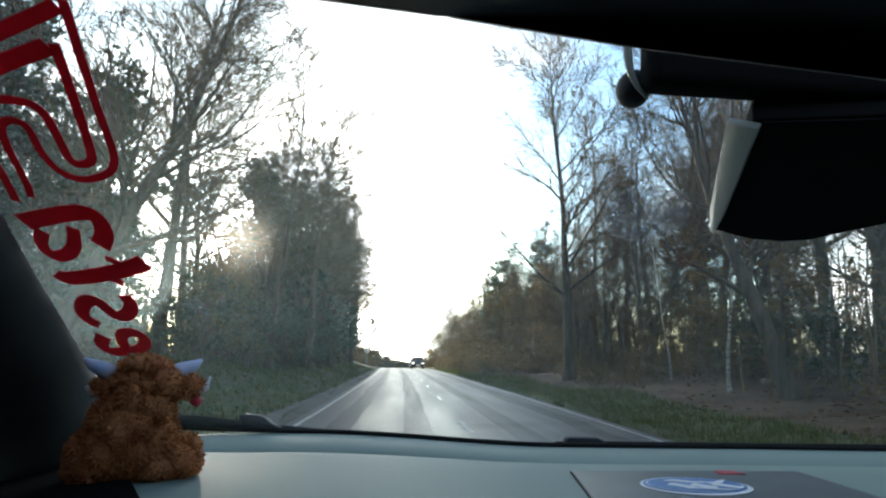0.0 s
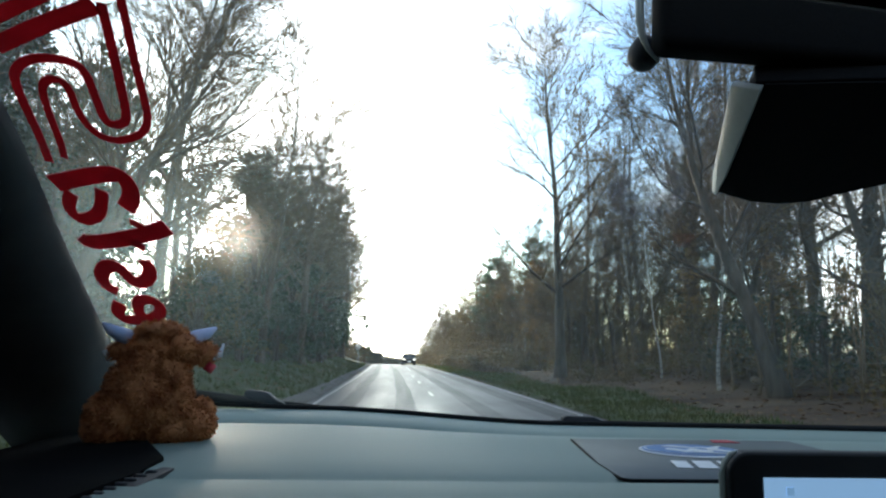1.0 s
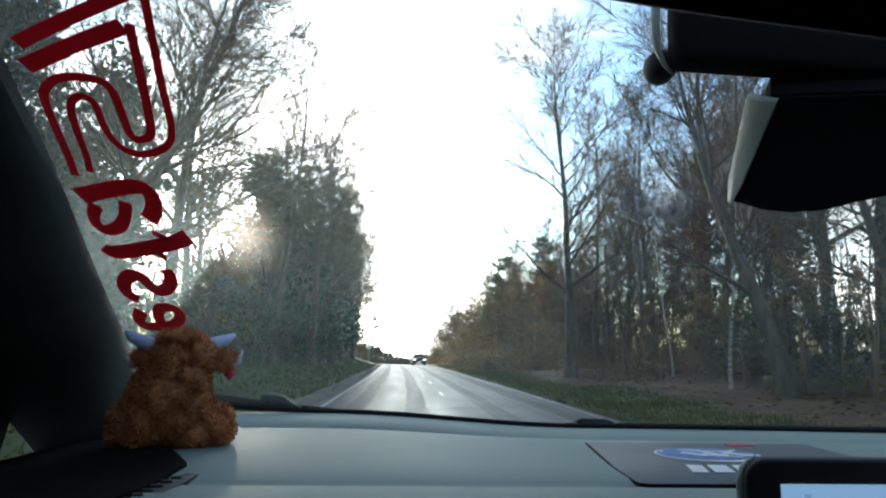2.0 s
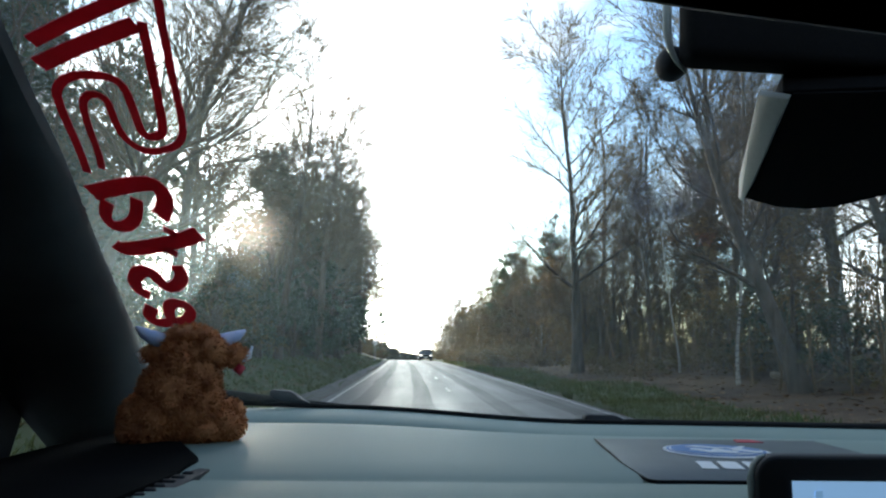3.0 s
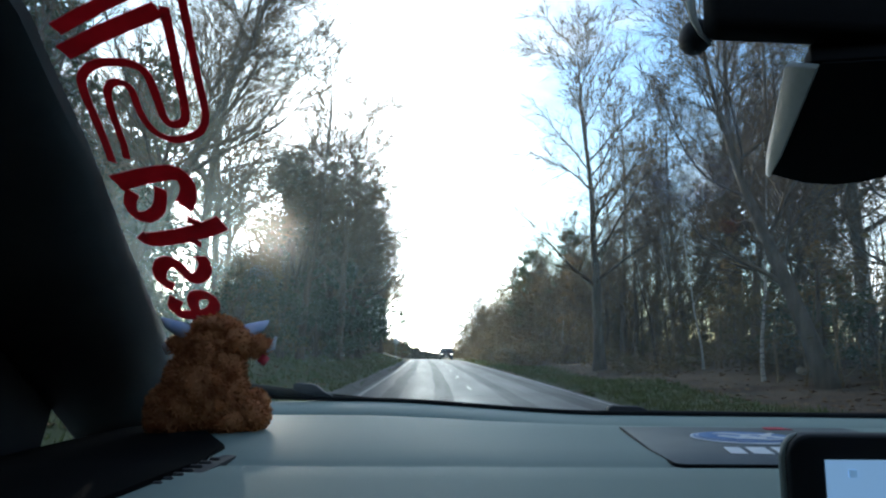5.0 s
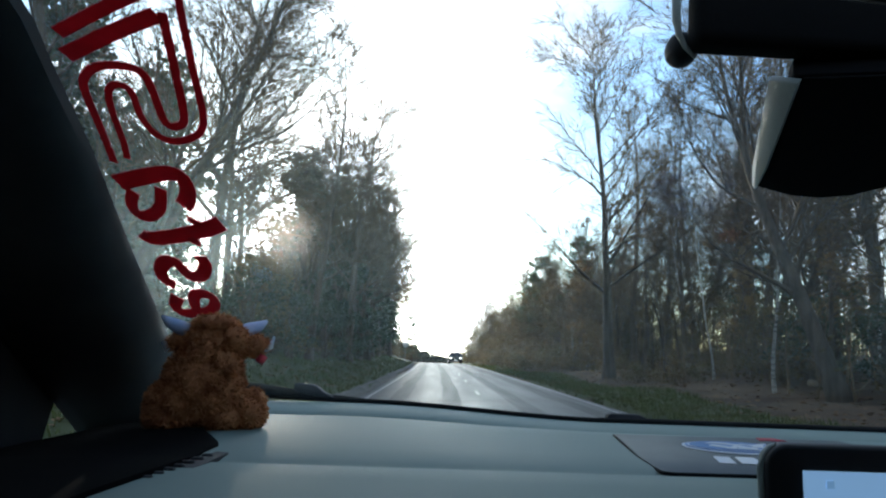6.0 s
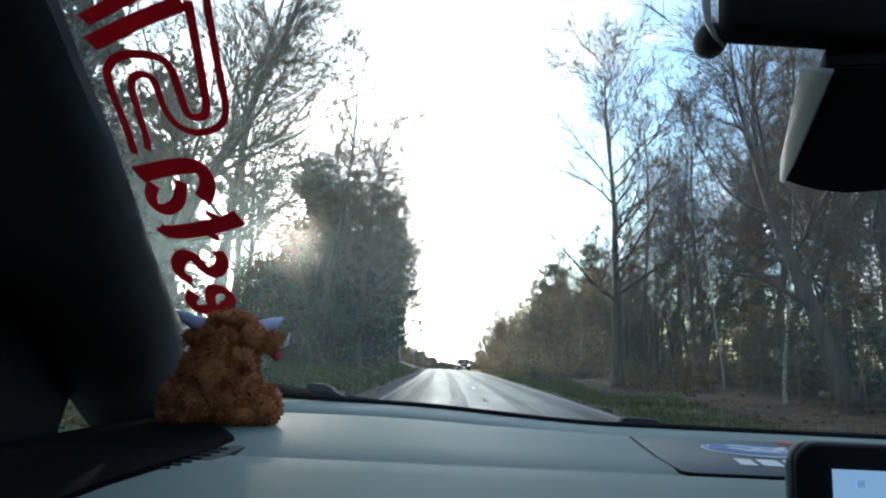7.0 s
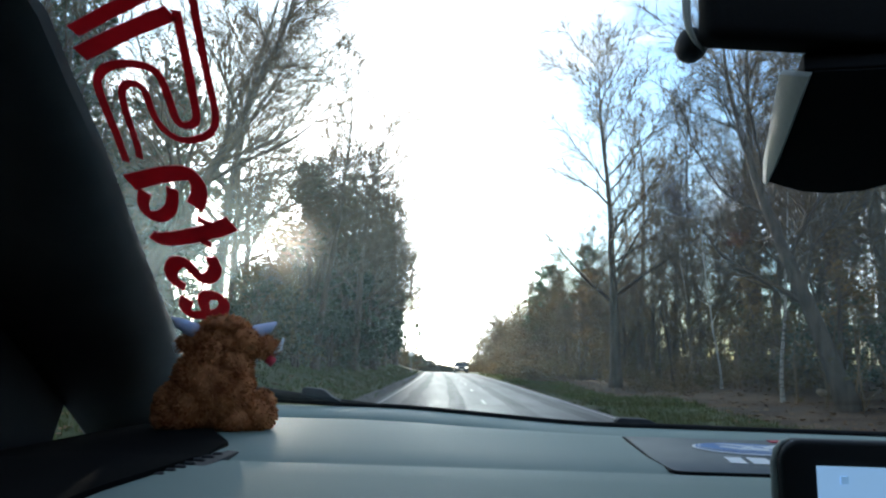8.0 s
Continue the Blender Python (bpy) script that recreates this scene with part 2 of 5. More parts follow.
ICON = glow("screen_icon", (0.22, 0.44, 0.74), 0.13)
SCREEN = glow("lit_display", (0.28, 0.52, 0.86), 0.15)
CARPAINT = material("dark_car_paint", (0.03, 0.035, 0.042), (0.04, 0.045, 0.05), rough=0.25, scale=3, fine=80, bump=0)
CARGLASS = material("tinted_glass", (0.02, 0.024, 0.028), (0.03, 0.034, 0.04), rough=0.06, scale=3, fine=80, bump=0)
TYRE = material("tyre_rubber", (0.015, 0.015, 0.015), (0.025, 0.025, 0.025), rough=0.8, scale=20, fine=120)
ALLOY = material("alloy_rim", (0.5, 0.5, 0.52), (0.4, 0.4, 0.42), rough=0.3, metal=0.9, bump=0)
LAMPLIT = glow("lit_headlamp", (1.0, 0.95, 0.85), 0.9)
ZINC = material("galvanised_steel", (0.35, 0.36, 0.37), (0.25, 0.26, 0.27), rough=0.5, metal=0.7, scale=12, fine=90)


# ---------------------------------------------------------------- mesh helpers
def mesh_object(name, verts, faces, mats, parent=None, smooth=True, slots=None):
    me = bpy.data.meshes.new(name)
    me.from_pydata(verts, [], faces)
    for m in mats if isinstance(mats, (list, tuple)) else (mats,):
        me.materials.append(m)
    if slots is not None:
        me.polygons.foreach_set("material_index", slots)
    if smooth:
        me.polygons.foreach_set("use_smooth", [True] * len(me.polygons))
    ob = new(name, me)
    if parent:
        ob.parent = parent
    return ob


def part(name, bm, mat, parent=None, label="", smooth=True):
    """Link a bmesh as one mesh object under a thing or under a part."""
    me = bpy.data.meshes.new(name)
    bmesh.ops.recalc_face_normals(bm, faces=bm.faces)
    bm.to_mesh(me)
    bm.free()
    me.materials.append(mat)
    if smooth:
        me.polygons.foreach_set("use_smooth", [True] * len(me.polygons))
        me.set_sharp_from_angle(angle=radians(40))
    ob = new(name, me)
    if parent:
        ob.parent = parent
    return tagged(ob, label=label)


def thing(name, label, category, at=(0, 0, 0), group="", kind=""):
    ob = new(name)
    ob.empty_display_size = 0.1
    ob.location = at
    return tagged(ob, label, category, group, kind)


def rounded_box(size, centre, radius, turn=None, segments=3):
    bm = bmesh.new()
    bmesh.ops.create_cube(bm, size=1)
    bmesh.ops.scale(bm, vec=size, verts=bm.verts)
    if radius:
        bmesh.ops.bevel(bm, geom=bm.edges[:], offset=radius, segments=segments, profile=0.5, affect="EDGES")
    m = Matrix.Translation(centre) @ (turn or Matrix())
    bmesh.ops.transform(bm, matrix=m, verts=bm.verts)
    return bm


def slab(outline, lift, thick, bevel=0.0, segments=2):
    """Solid from an outline of 3D points: thick is the vector to its other side; lift moves all of it."""
    bm = bmesh.new()
    low = [bm.verts.new(Vector(p) + Vector(lift)) for p in outline]
    face = bm.faces.new(low)
    ext = bmesh.ops.extrude_face_region(bm, geom=[face])
    bmesh.ops.translate(bm, vec=thick, verts=[v for v in ext["geom"] if isinstance(v, bmesh.types.BMVert)])
    if bevel:
        bmesh.ops.bevel(bm, geom=bm.edges[:], offset=bevel, segments=segments, profile=0.5, affect="EDGES")
    return bm


def add_tube(verts, faces, pts, radii, sides, cap=False):
    """A tapered tube along pts; a last radius of 0 ends in a point."""
    base, rings = len(verts), []
    ref = Vector((0.31, 0.17, 0.93))
    for i, p in enumerate(pts):
        d = (pts[min(i + 1, len(pts) - 1)] - pts[max(i - 1, 0)]).normalized()
        u = d.cross(ref)
        u = u.normalized() if u.length > 1e-3 else Vector((1, 0, 0))
        w = d.cross(u)
        if radii[i] == 0:
            rings.append([len(verts)])
            verts.append(tuple(p))
            continue
        ring = []
        for k in range(sides):
            a = 2 * math.pi * k / sides
            ring.append(len(verts))
            verts.append(tuple(p + (u * math.cos(a) + w * math.sin(a)) * radii[i]))
        rings.append(ring)
    for a, b in zip(rings, rings[1:]):
        if len(b) == 1:
            faces += [(a[k], a[(k + 1) % sides], b[0]) for k in range(sides)]
        else:
            faces += [(a[k], a[(k + 1) % sides], b[(k + 1) % sides], b[k]) for k in range(sides)]
    if cap:
        faces.append(tuple(reversed(rings[0])))
        if len(rings[-1]) > 1:
            faces.append(tuple(rings[-1]))


def tube_part(name, pts, radii, sides, mat, parent=None, label=""):
    v, f = [], []
    add_tube(v, f, [Vector(p) for p in pts], radii, sides, cap=True)
    return tagged(mesh_object(name, v, f, mat, parent), label=label)


# ---------------------------------------------------------------- the lie of the land
def road_x(y):
    """The road's middle: straight at first, then bending gently to the left."""
    return 1.1 - 3.1 * (max(y, 0) / 140) ** 2 if y < 260 else 1.1 - 10.69 - 0.0822 * (y - 260)


def road_z(y):
    """Level, then dipping away behind a crest."""
    if y < 70:
        return 0.0
    if y < 300:
        return -((y - 70) ** 2) / 7000
    return -7.56 - 2.0 * (1 - math.exp(-(y - 300) / 60))


HALF = 3.22


def ground_z(x, y):
    d = x - road_x(y)
    z = road_z(y)
    n = noise.noise((x * 0.12, y * 0.12, 3.1)) * 0.35 + noise.noise((x * 0.5, y * 0.5, 1.7)) * 0.09
    if abs(d) < HALF + 0.15:
        return z - 0.06
    e = abs(d) - HALF - 0.15
    rough = min(e / 3.0, 1.0)
    if d > 0:
        rise = 0.04 + 0.05 * min(e, 2.0) + 0.13 * max(0, min(e - 2.0, 11)) + 0.02 * max(0, min(e - 13, 60))
    else:
        rise = 0.04 + 0.06 * min(e, 1.0) + 0.26 * max(0, min(e - 1.0, 4.0)) + 0.05 * max(0, min(e - 5, 12))
    return z + rise + n * rough


def graded(lo, hi, fine_lo, fine_hi, step, growth):
    """Grid lines: even between fine_lo and fine_hi, widening outwards."""
    out = list(np.arange(fine_lo, fine_hi + 1e-6, step))
    s, v = step, fine_hi
    while v < hi:
        s *= growth
        v += s
        out.append(min(v, hi))
    s, v, left = step, fine_lo, []
    while v > lo:
        s *= growth
        v -= s
        left.append(max(v, lo))
    return left[::-1] + out


def build_ground():
    xs, ys = graded(-900, 900, -16, 26, 0.7, 1.13), graded(-120, 2400, 0, 90, 1.2, 1.06)
    verts = [(x, y, ground_z(x, y)) for y in ys for x in xs]
    w = len(xs)
    faces = [(j * w + i, j * w + i + 1, (j + 1) * w + i + 1, (j + 1) * w + i) for j in range(len(ys) - 1) for i in range(w - 1)]
    tagged(mesh_object("ground", verts, faces, SOIL), "brown leaf-littered woodland floor rising beside the road", "ground", kind="structure")


def ribbon(name, mat, d0, d1, y0, y1, lift, cols=2, step=2.0, uneven=0.0, follow=False):
    """A strip along the road between two distances from its middle."""
    verts, n = [], int((y1 - y0) / step)
    for j in range(n + 1):
        y = y0 + (y1 - y0) * j / n
        for i in range(cols):
            d = d0 + (d1 - d0) * i / (cols - 1)
            if uneven and i in (0, cols - 1):
                d += uneven * noise.noise((y * 0.9, d0 * 7, 5.0))
            x = road_x(y) + d
            camber = 0.05 * (1 - (d / HALF) ** 2)
            verts.append((x, y, (ground_z(x, y) if follow else road_z(y) + camber) + lift))
    faces = [(j * cols + i, j * cols + i + 1, (j + 1) * cols + i + 1, (j + 1) * cols + i) for j in range(n) for i in range(cols - 1)]
    return mesh_object(name, verts, faces, mat)


def build_road():
    road = tagged(ribbon("road", ASPHALT, -HALF, HALF, -60, 300, 0.0, cols=13), "damp grey asphalt country road with worn wheel tracks", "road", kind="structure")
    for d in (-2.15, -0.75, 0.95, 2.3):
        strip = ribbon("wheel_track", TRACK, d - 0.24, d + 0.24, -20, 200, 0.004, cols=3, uneven=0.12)
        strip.parent = road
        tagged(strip, "darker worn wheel track")
    edge = ribbon("edge_line", PAINT, -HALF + 0.2, -HALF + 0.3, -20, 160, 0.006, uneven=0.03)
    edge.parent = road
    edge = ribbon("edge_line", PAINT, HALF - 0.28, HALF - 0.2, -20, 160, 0.006, uneven=0.03)
    edge.parent = road
    for k in range(16):
        y = 2.5 + 9.0 * k
        dash = ribbon("centre_dash", PAINT, 0.05, 0.14, y, y + 2.0, 0.008, step=1.0)
        dash.parent = road
    tagged(ribbon("kerbside", GRIT, -HALF - 0.45, -HALF + 0.03, -20, 150, 0.075, cols=4, uneven=0.22, follow=True), "pale gritty strip of broken tarmac at the road edge", "kerb", kind="structure")
    tagged(ribbon("verge_west", TURF, -HALF - 5.4, -HALF - 0.2, -20, 170, 0.05, cols=11, step=1.5, uneven=0.3, follow=True), "damp green grass verge strewn with leaves", "verge", kind="structure")
    tagged(ribbon("verge_east", TURF, HALF + 0.03, HALF + 2.3, -20, 170, 0.05, cols=7, step=1.5, uneven=0.25, follow=True), "narrow green grass verge below the wood", "verge", kind="structure")


def build_grass():
    rng = random.Random(11)
    verts, faces = [], []
    for _ in range(9000):
        y = 6 + 75 * rng.random() ** 1.6
        d = -HALF - 0.4 - 4.8 * rng.random() if rng.random() < 0.45 else HALF + 0.1 + 2.3 * rng.random() ** 1.3
        x = road_x(y) + d
        z = ground_z(x, y) + 0.04
        for _ in range(3):
            a, h = rng.uniform(0, 6.28), rng.uniform(0.07, 0.2)
            px, py = x + rng.gauss(0, 0.05), y + rng.gauss(0, 0.05)
            w = 0.012 + 0.0003 * y
            b = len(verts)
            verts += [(px - w * math.cos(a), py - w * math.sin(a), z), (px + w * math.cos(a), py + w * math.sin(a), z),
                      (px + rng.gauss(0, 0.06), py + rng.gauss(0, 0.06), z + h)]
            faces.append((b, b + 1, b + 2))
    tagged(mesh_object("verge_grass", verts, faces, BLADE, smooth=False), "short damp green grass blades along the verges", "grass", kind="stuff")
    verts, faces = [], []
    for _ in range(9000):
        y = 5 + 60 * rng.random() ** 1.3
        d = HALF + 1.5 + 14 * rng.random() if rng.random() < 0.75 else -HALF - 1.0 - 6 * rng.random()
        x = road_x(y) + d
        z = ground_z(x, y) + 0.015 + (0.05 if abs(d) < HALF + 3 else 0)
        s, a, t = rng.uniform(0.05, 0.1), rng.uniform(0, 6.28), rng.uniform(-0.03, 0.05)
        c, q = math.cos(a) * s, math.sin(a) * s
        b = len(verts)
        verts += [(x - c, y - q, z), (x + q * 0.6, y - c * 0.6, z + t), (x + c, y + q, z + 0.01), (x - q * 0.6, y + c * 0.6, z + 0.02)]
        faces.append((b, b + 1, b + 2, b + 3))
    tagged(mesh_object("leaf_fall", verts, faces, FALLEN, smooth=False), "fallen brown leaves scattered over the woodland floor", "leaves", kind="stuff")


# ---------------------------------------------------------------- trees
def limb(rng, p, d, length, n, wander, lift):
    pts = [p.copy()]
    for _ in range(n):
        d = (d + Vector((rng.gauss(0, wander), rng.gauss(0, wander), rng.gauss(0, wander) + lift))).normalized()
        p = p + d * (length / n)
        pts.append(p)
    return pts


def along(pts, f):
    i = min(int(f * (len(pts) - 1)), len(pts) - 2)
    k = f * (len(pts) - 1) - i
    return pts[i].lerp(pts[i + 1], k), (pts[i + 1] - pts[i]).normalized()


def sideways(rng, d, angle):
    r = Vector((rng.gauss(0, 1), rng.gauss(0, 1), rng.gauss(0, 1)))
    s = (r - d * r.dot(d)).normalized()
    return (d * math.cos(angle) + s * math.sin(angle)).normalized()


def bare_tree(name, label, seed, height, girth, boughs, start, reach, twigginess, bark, twig, lean=0.05, rise=0.05, leaves=None, leaf_count=0, leaf_size=0.07, forks=6, category="tree", spikes=2):
    """A leafless tree: trunk with boughs, and a crown of finer and finer branches, with withered leaves if asked."""
    rng = random.Random(seed)
    root = thing(name, label, category)
    tv, tf, cv, cf, tips = [], [], [], [], []
    d0 = Vector((rng.uniform(-lean, lean), rng.uniform(-lean, lean), 1)).normalized()
    trunk = limb(rng, Vector((0, 0, -0.25)), d0, height * 0.86, 12, 0.05, 0.02)
    radii = [girth * (1 - 0.93 * (i / 12) ** 0.8) for i in range(13)]
    radii[0] *= 1.35
    add_tube(tv, tf, trunk, radii, 8)
    for b in range(boughs):
        f = min(0.995, start + (1.04 - start) * ((b + rng.random()) / boughs))
        p, d = along(trunk, f)
        size = reach * height * (1.05 - 0.75 * f) * rng.uniform(0.6, 1.15)
        r = girth * (1 - 0.9 * f) * 0.4
        bough = limb(rng, p, sideways(rng, d, rng.uniform(0.85, 1.25) * (1 - f) + rng.uniform(0.35, 0.7) * f), size, 6, 0.13, rise)
        add_tube(tv, tf, bough, [r * (1 - i / 6.6) for i in range(7)], 4)
        for _ in range(forks):
            g = rng.uniform(0.15, 1.0)
            p2, d2 = along(bough, min(g, 0.999))
            size2 = size * rng.uniform(0.32, 0.6) * (1.1 - 0.45 * g)
            r2 = max(r * (1 - g) * 0.6, 0.014)
            br = limb(rng, p2, sideways(rng, d2, rng.uniform(0.35, 0.85)), size2, 2, 0.15, rise * 0.9)
            add_tube(cv, cf, br, [r2 * (1 - i / 2.6) for i in range(3)], 3)
            for _ in range(twigginess):
                p3, d3 = along(br, rng.uniform(0.2, 0.999))
                size3 = size2 * rng.uniform(0.35, 0.7)
                tw = limb(rng, p3, sideways(rng, d3, rng.uniform(0.3, 0.75)), size3, 2, 0.14, rise * 0.8)
                add_blade(rng, cv, cf, tw[0], tw[1], 0.012)
                add_blade(rng, cv, cf, tw[0].lerp(tw[1], 0.8), tw[2], 0.0085)
                for _ in range(spikes):
                    p4, d4 = along(tw, rng.uniform(0.1, 0.999))
                    tip = p4 + sideways(rng, d4, rng.uniform(0.3, 0.8)) * size3 * rng.uniform(0.35, 0.9)
                    add_blade(rng, cv, cf, p4, tip, 0.0065)
                    tips.append(tip)
    mesh_object("trunk", tv, tf, bark, root)
    tagged(mesh_object("crown", cv, cf, twig, root), label="fine bare branches and twigs")
    if leaves:
        lv, lf = [], []
        for _ in range(leaf_count):
            add_leaf(rng, lv, lf, rng.choice(tips) + Vector((rng.gauss(0, 0.1), rng.gauss(0, 0.1), rng.gauss(0, 0.1))), leaf_size)
        tagged(mesh_object("foliage", lv, lf, leaves, root, smooth=False), label="sparse withered rust-brown leaves")
    return root


def add_blade(rng, verts, faces, a, b, w):
    """One tapering sliver from a to b, the finest kind of twig."""
    s = (b - a).cross(Vector((rng.gauss(0, 1), rng.gauss(0, 1), rng.gauss(0, 1)))).normalized() * w
    n = len(verts)
    verts += [tuple(a - s), tuple(a + s), tuple(b)]
    faces.append((n, n + 1, n + 2))


def add_leaf(rng, verts, faces, p, s):
    u = Vector((rng.gauss(0, 1), rng.gauss(0, 1), rng.gauss(0, 0.6))).normalized()
    w = u.cross(Vector((rng.gauss(0, 1), rng.gauss(0, 1), rng.gauss(0, 1)))).normalized()
    s *= rng.uniform(0.6, 1.3)
    b = len(verts)
    verts += [tuple(p - u * s), tuple(p + w * s * 0.5), tuple(p + u * s), tuple(p - w * s * 0.5)]
    faces.append((b, b + 1, b + 2, b + 3))


def leafy(name, label, seed, height, width, lumps, leaves, size, leaf, bark, top=0.35, low=0.05, category="shrub", stems=5):
    """An evergreen or scrub: stems, and a crown of many lumps of small leaves with gaps and an uneven outline."""
    rng = random.Random(seed)
    root = thing(name, label, category)
    tv, tf, lv, lf = [], [], [], []
    centres = []
    for _ in range(lumps):
        f = rng.random() ** 0.8
        z = height * (low + (1 - low) * f)
        span = width * 0.5 * (1 - (1 - top) * f ** 1.5) * rng.uniform(0.3, 1.25)
        a = rng.uniform(0, 6.283)
        centres.append((Vector((span * math.cos(a), span * math.sin(a), z * rng.uniform(0.86, 1.0))), width * rng.uniform(0.07, 0.2)))
    for k in range(stems):
        c, _ = rng.choice(centres)
        start = Vector((rng.gauss(0, 0.12 * stems / 5), rng.gauss(0, 0.12 * stems / 5), -0.2))
        st = limb(rng, start, Vector((c.x * 0.25, c.y * 0.25, height)).normalized(), height * rng.uniform(0.7, 0.95), 6, 0.07, 0.05)
        r = 0.012 * height + 0.02
        add_tube(tv, tf, st, [r * (1 - i / 6.5) for i in range(7)], 6)
    for c, r in centres:
        st = limb(rng, Vector((c.x * 0.1, c.y * 0.1, max(c.z - height * 0.25, 0.1))), (Vector((c.x, c.y, height * 0.3))).normalized(), (c.xy.length ** 2 + (height * 0.25) ** 2) ** 0.5, 3, 0.1, 0.0)
        add_tube(tv, tf, st, [0.03, 0.022, 0.014, 0], 3)
    per = leaves // lumps
    for c, r in centres:
        for _ in range(per):
            v = Vector((rng.gauss(0, 1), rng.gauss(0, 1), rng.gauss(0, 1))).normalized()
            p = c + Vector((v.x, v.y, v.z * 0.75)) * r * rng.uniform(0.35, 1.2) ** 0.6
            add_leaf(rng, lv, lf, p, size)
        for _ in range(per // 14):
            v = Vector((rng.gauss(0, 1), rng.gauss(0, 1), rng.gauss(0.5, 1))).normalized()
            add_tube(tv, tf, [c + v * r * 0.7, c + v * r * rng.uniform(1.2, 2.1)], [0.007, 0], 3)
    mesh_object("stems", tv, tf, bark, root)
    mesh_object("crown", lv, lf, leaf, root, smooth=False)
    return root


def pine(name, label, seed, height, girth, start, reach, clumps, per):
    """A Scots pine: straight trunk, level boughs, needles in clumped sprays."""
    rng = random.Random(seed)
    root = thing(name, label, "tree")
    tv, tf, nv, nf = [], [], [], []
    trunk = limb(rng, Vector((0, 0, -0.3)), Vector((0.02, 0.03, 1)).normalized(), height, 10, 0.03, 0.03)
    add_tube(tv, tf, trunk, [girth * (1 - 0.9 * i / 10) for i in range(11)], 8)
    whorls = 16
    for k in range(whorls):
        f = start + (0.98 - start) * (k + rng.random()) / whorls
        p, d = along(trunk, min(f, 0.99))
        for _ in range(4):
            size = reach * height * (1.0 - 0.78 * ((f - start) / (1 - start)) ** 1.4) * rng.uniform(0.55, 1.1)
            a = rng.uniform(0, 6.283)
            bough = limb(rng, p, Vector((math.cos(a), math.sin(a), rng.uniform(-0.1, 0.4))).normalized(), size, 5, 0.12, 0.04)
            add_tube(tv, tf, bough, [girth * 0.22 * (1 - i / 5.5) for i in range(6)], 4)
            for _ in range(clumps):
                c, dd = along(bough, rng.uniform(0.35, 0.999))
                c = c + Vector((rng.gauss(0, 0.22), rng.gauss(0, 0.22), rng.gauss(0.1, 0.13))) * (height / 11)
                r = rng.uniform(0.16, 0.3) * height / 11
                for _ in range(per):
                    v = Vector((rng.gauss(0, 1), rng.gauss(0, 1), rng.gauss(0.35, 0.8))).normalized()
                    w = v.cross(Vector((rng.gauss(0, 1), rng.gauss(0, 1), rng.gauss(0, 1)))).normalized() * 0.028 * height / 11
                    o = c + Vector((rng.gauss(0, r * 0.5), rng.gauss(0, r * 0.5), rng.gauss(0, r * 0.25)))
                    b = len(nv)
                    nv += [tuple(o - w), tuple(o + w), tuple(o + v * r)]
                    nf.append((b, b + 1, b + 2))
    mesh_object("trunk", tv, tf, PINEBARK, root)
    tagged(mesh_object("crown", nv, nf, NEEDLE, root, smooth=False), label="clumped dark green needles")
    return root


def stand(x, y, turn, size=1.0, lean=0.0, sink=0.0):
    return Matrix.Translation((x, y, ground_z(x, y) - sink)) @ Euler((0, radians(lean), radians(turn))).to_matrix().to_4x4() @ Matrix.Scale(size, 4)


def in_sun_gap(x, y, half=1.6):
    """The thin stretch of the western trees through which the low sun reaches the car."""
    return y < 85 and (abs(math.atan2(x, y) - SUN_AZ) < radians(half) or 8 < y < 70 and abs(x - y * math.tan(SUN_AZ)) < 1.15 * half)


def plant(masters, spots, group, heights=None):
    """Stand the masters on the first spots, then copies on the rest. A spot: (x, y, kind, turn, size, lean)."""
    used = set()
    for x, y, k, turn, size, lean in spots:
        if in_sun_gap(x, y, 1.7 if heights else 1.5) and (not heights or size * heights[k] > 0.15 * y):
            continue
        m = stand(x, y, turn, size, lean)
        if k not in used:
            masters[k].matrix_basis = m
            tagged(masters[k], group=group)
            used.add(k)
        else:
            copy_thing(masters[k], m)
    for k, ob in enumerate(masters):
        if k not in used:
            for o in (*ob.children_recursive, ob):
                bpy.data.objects.remove(o)


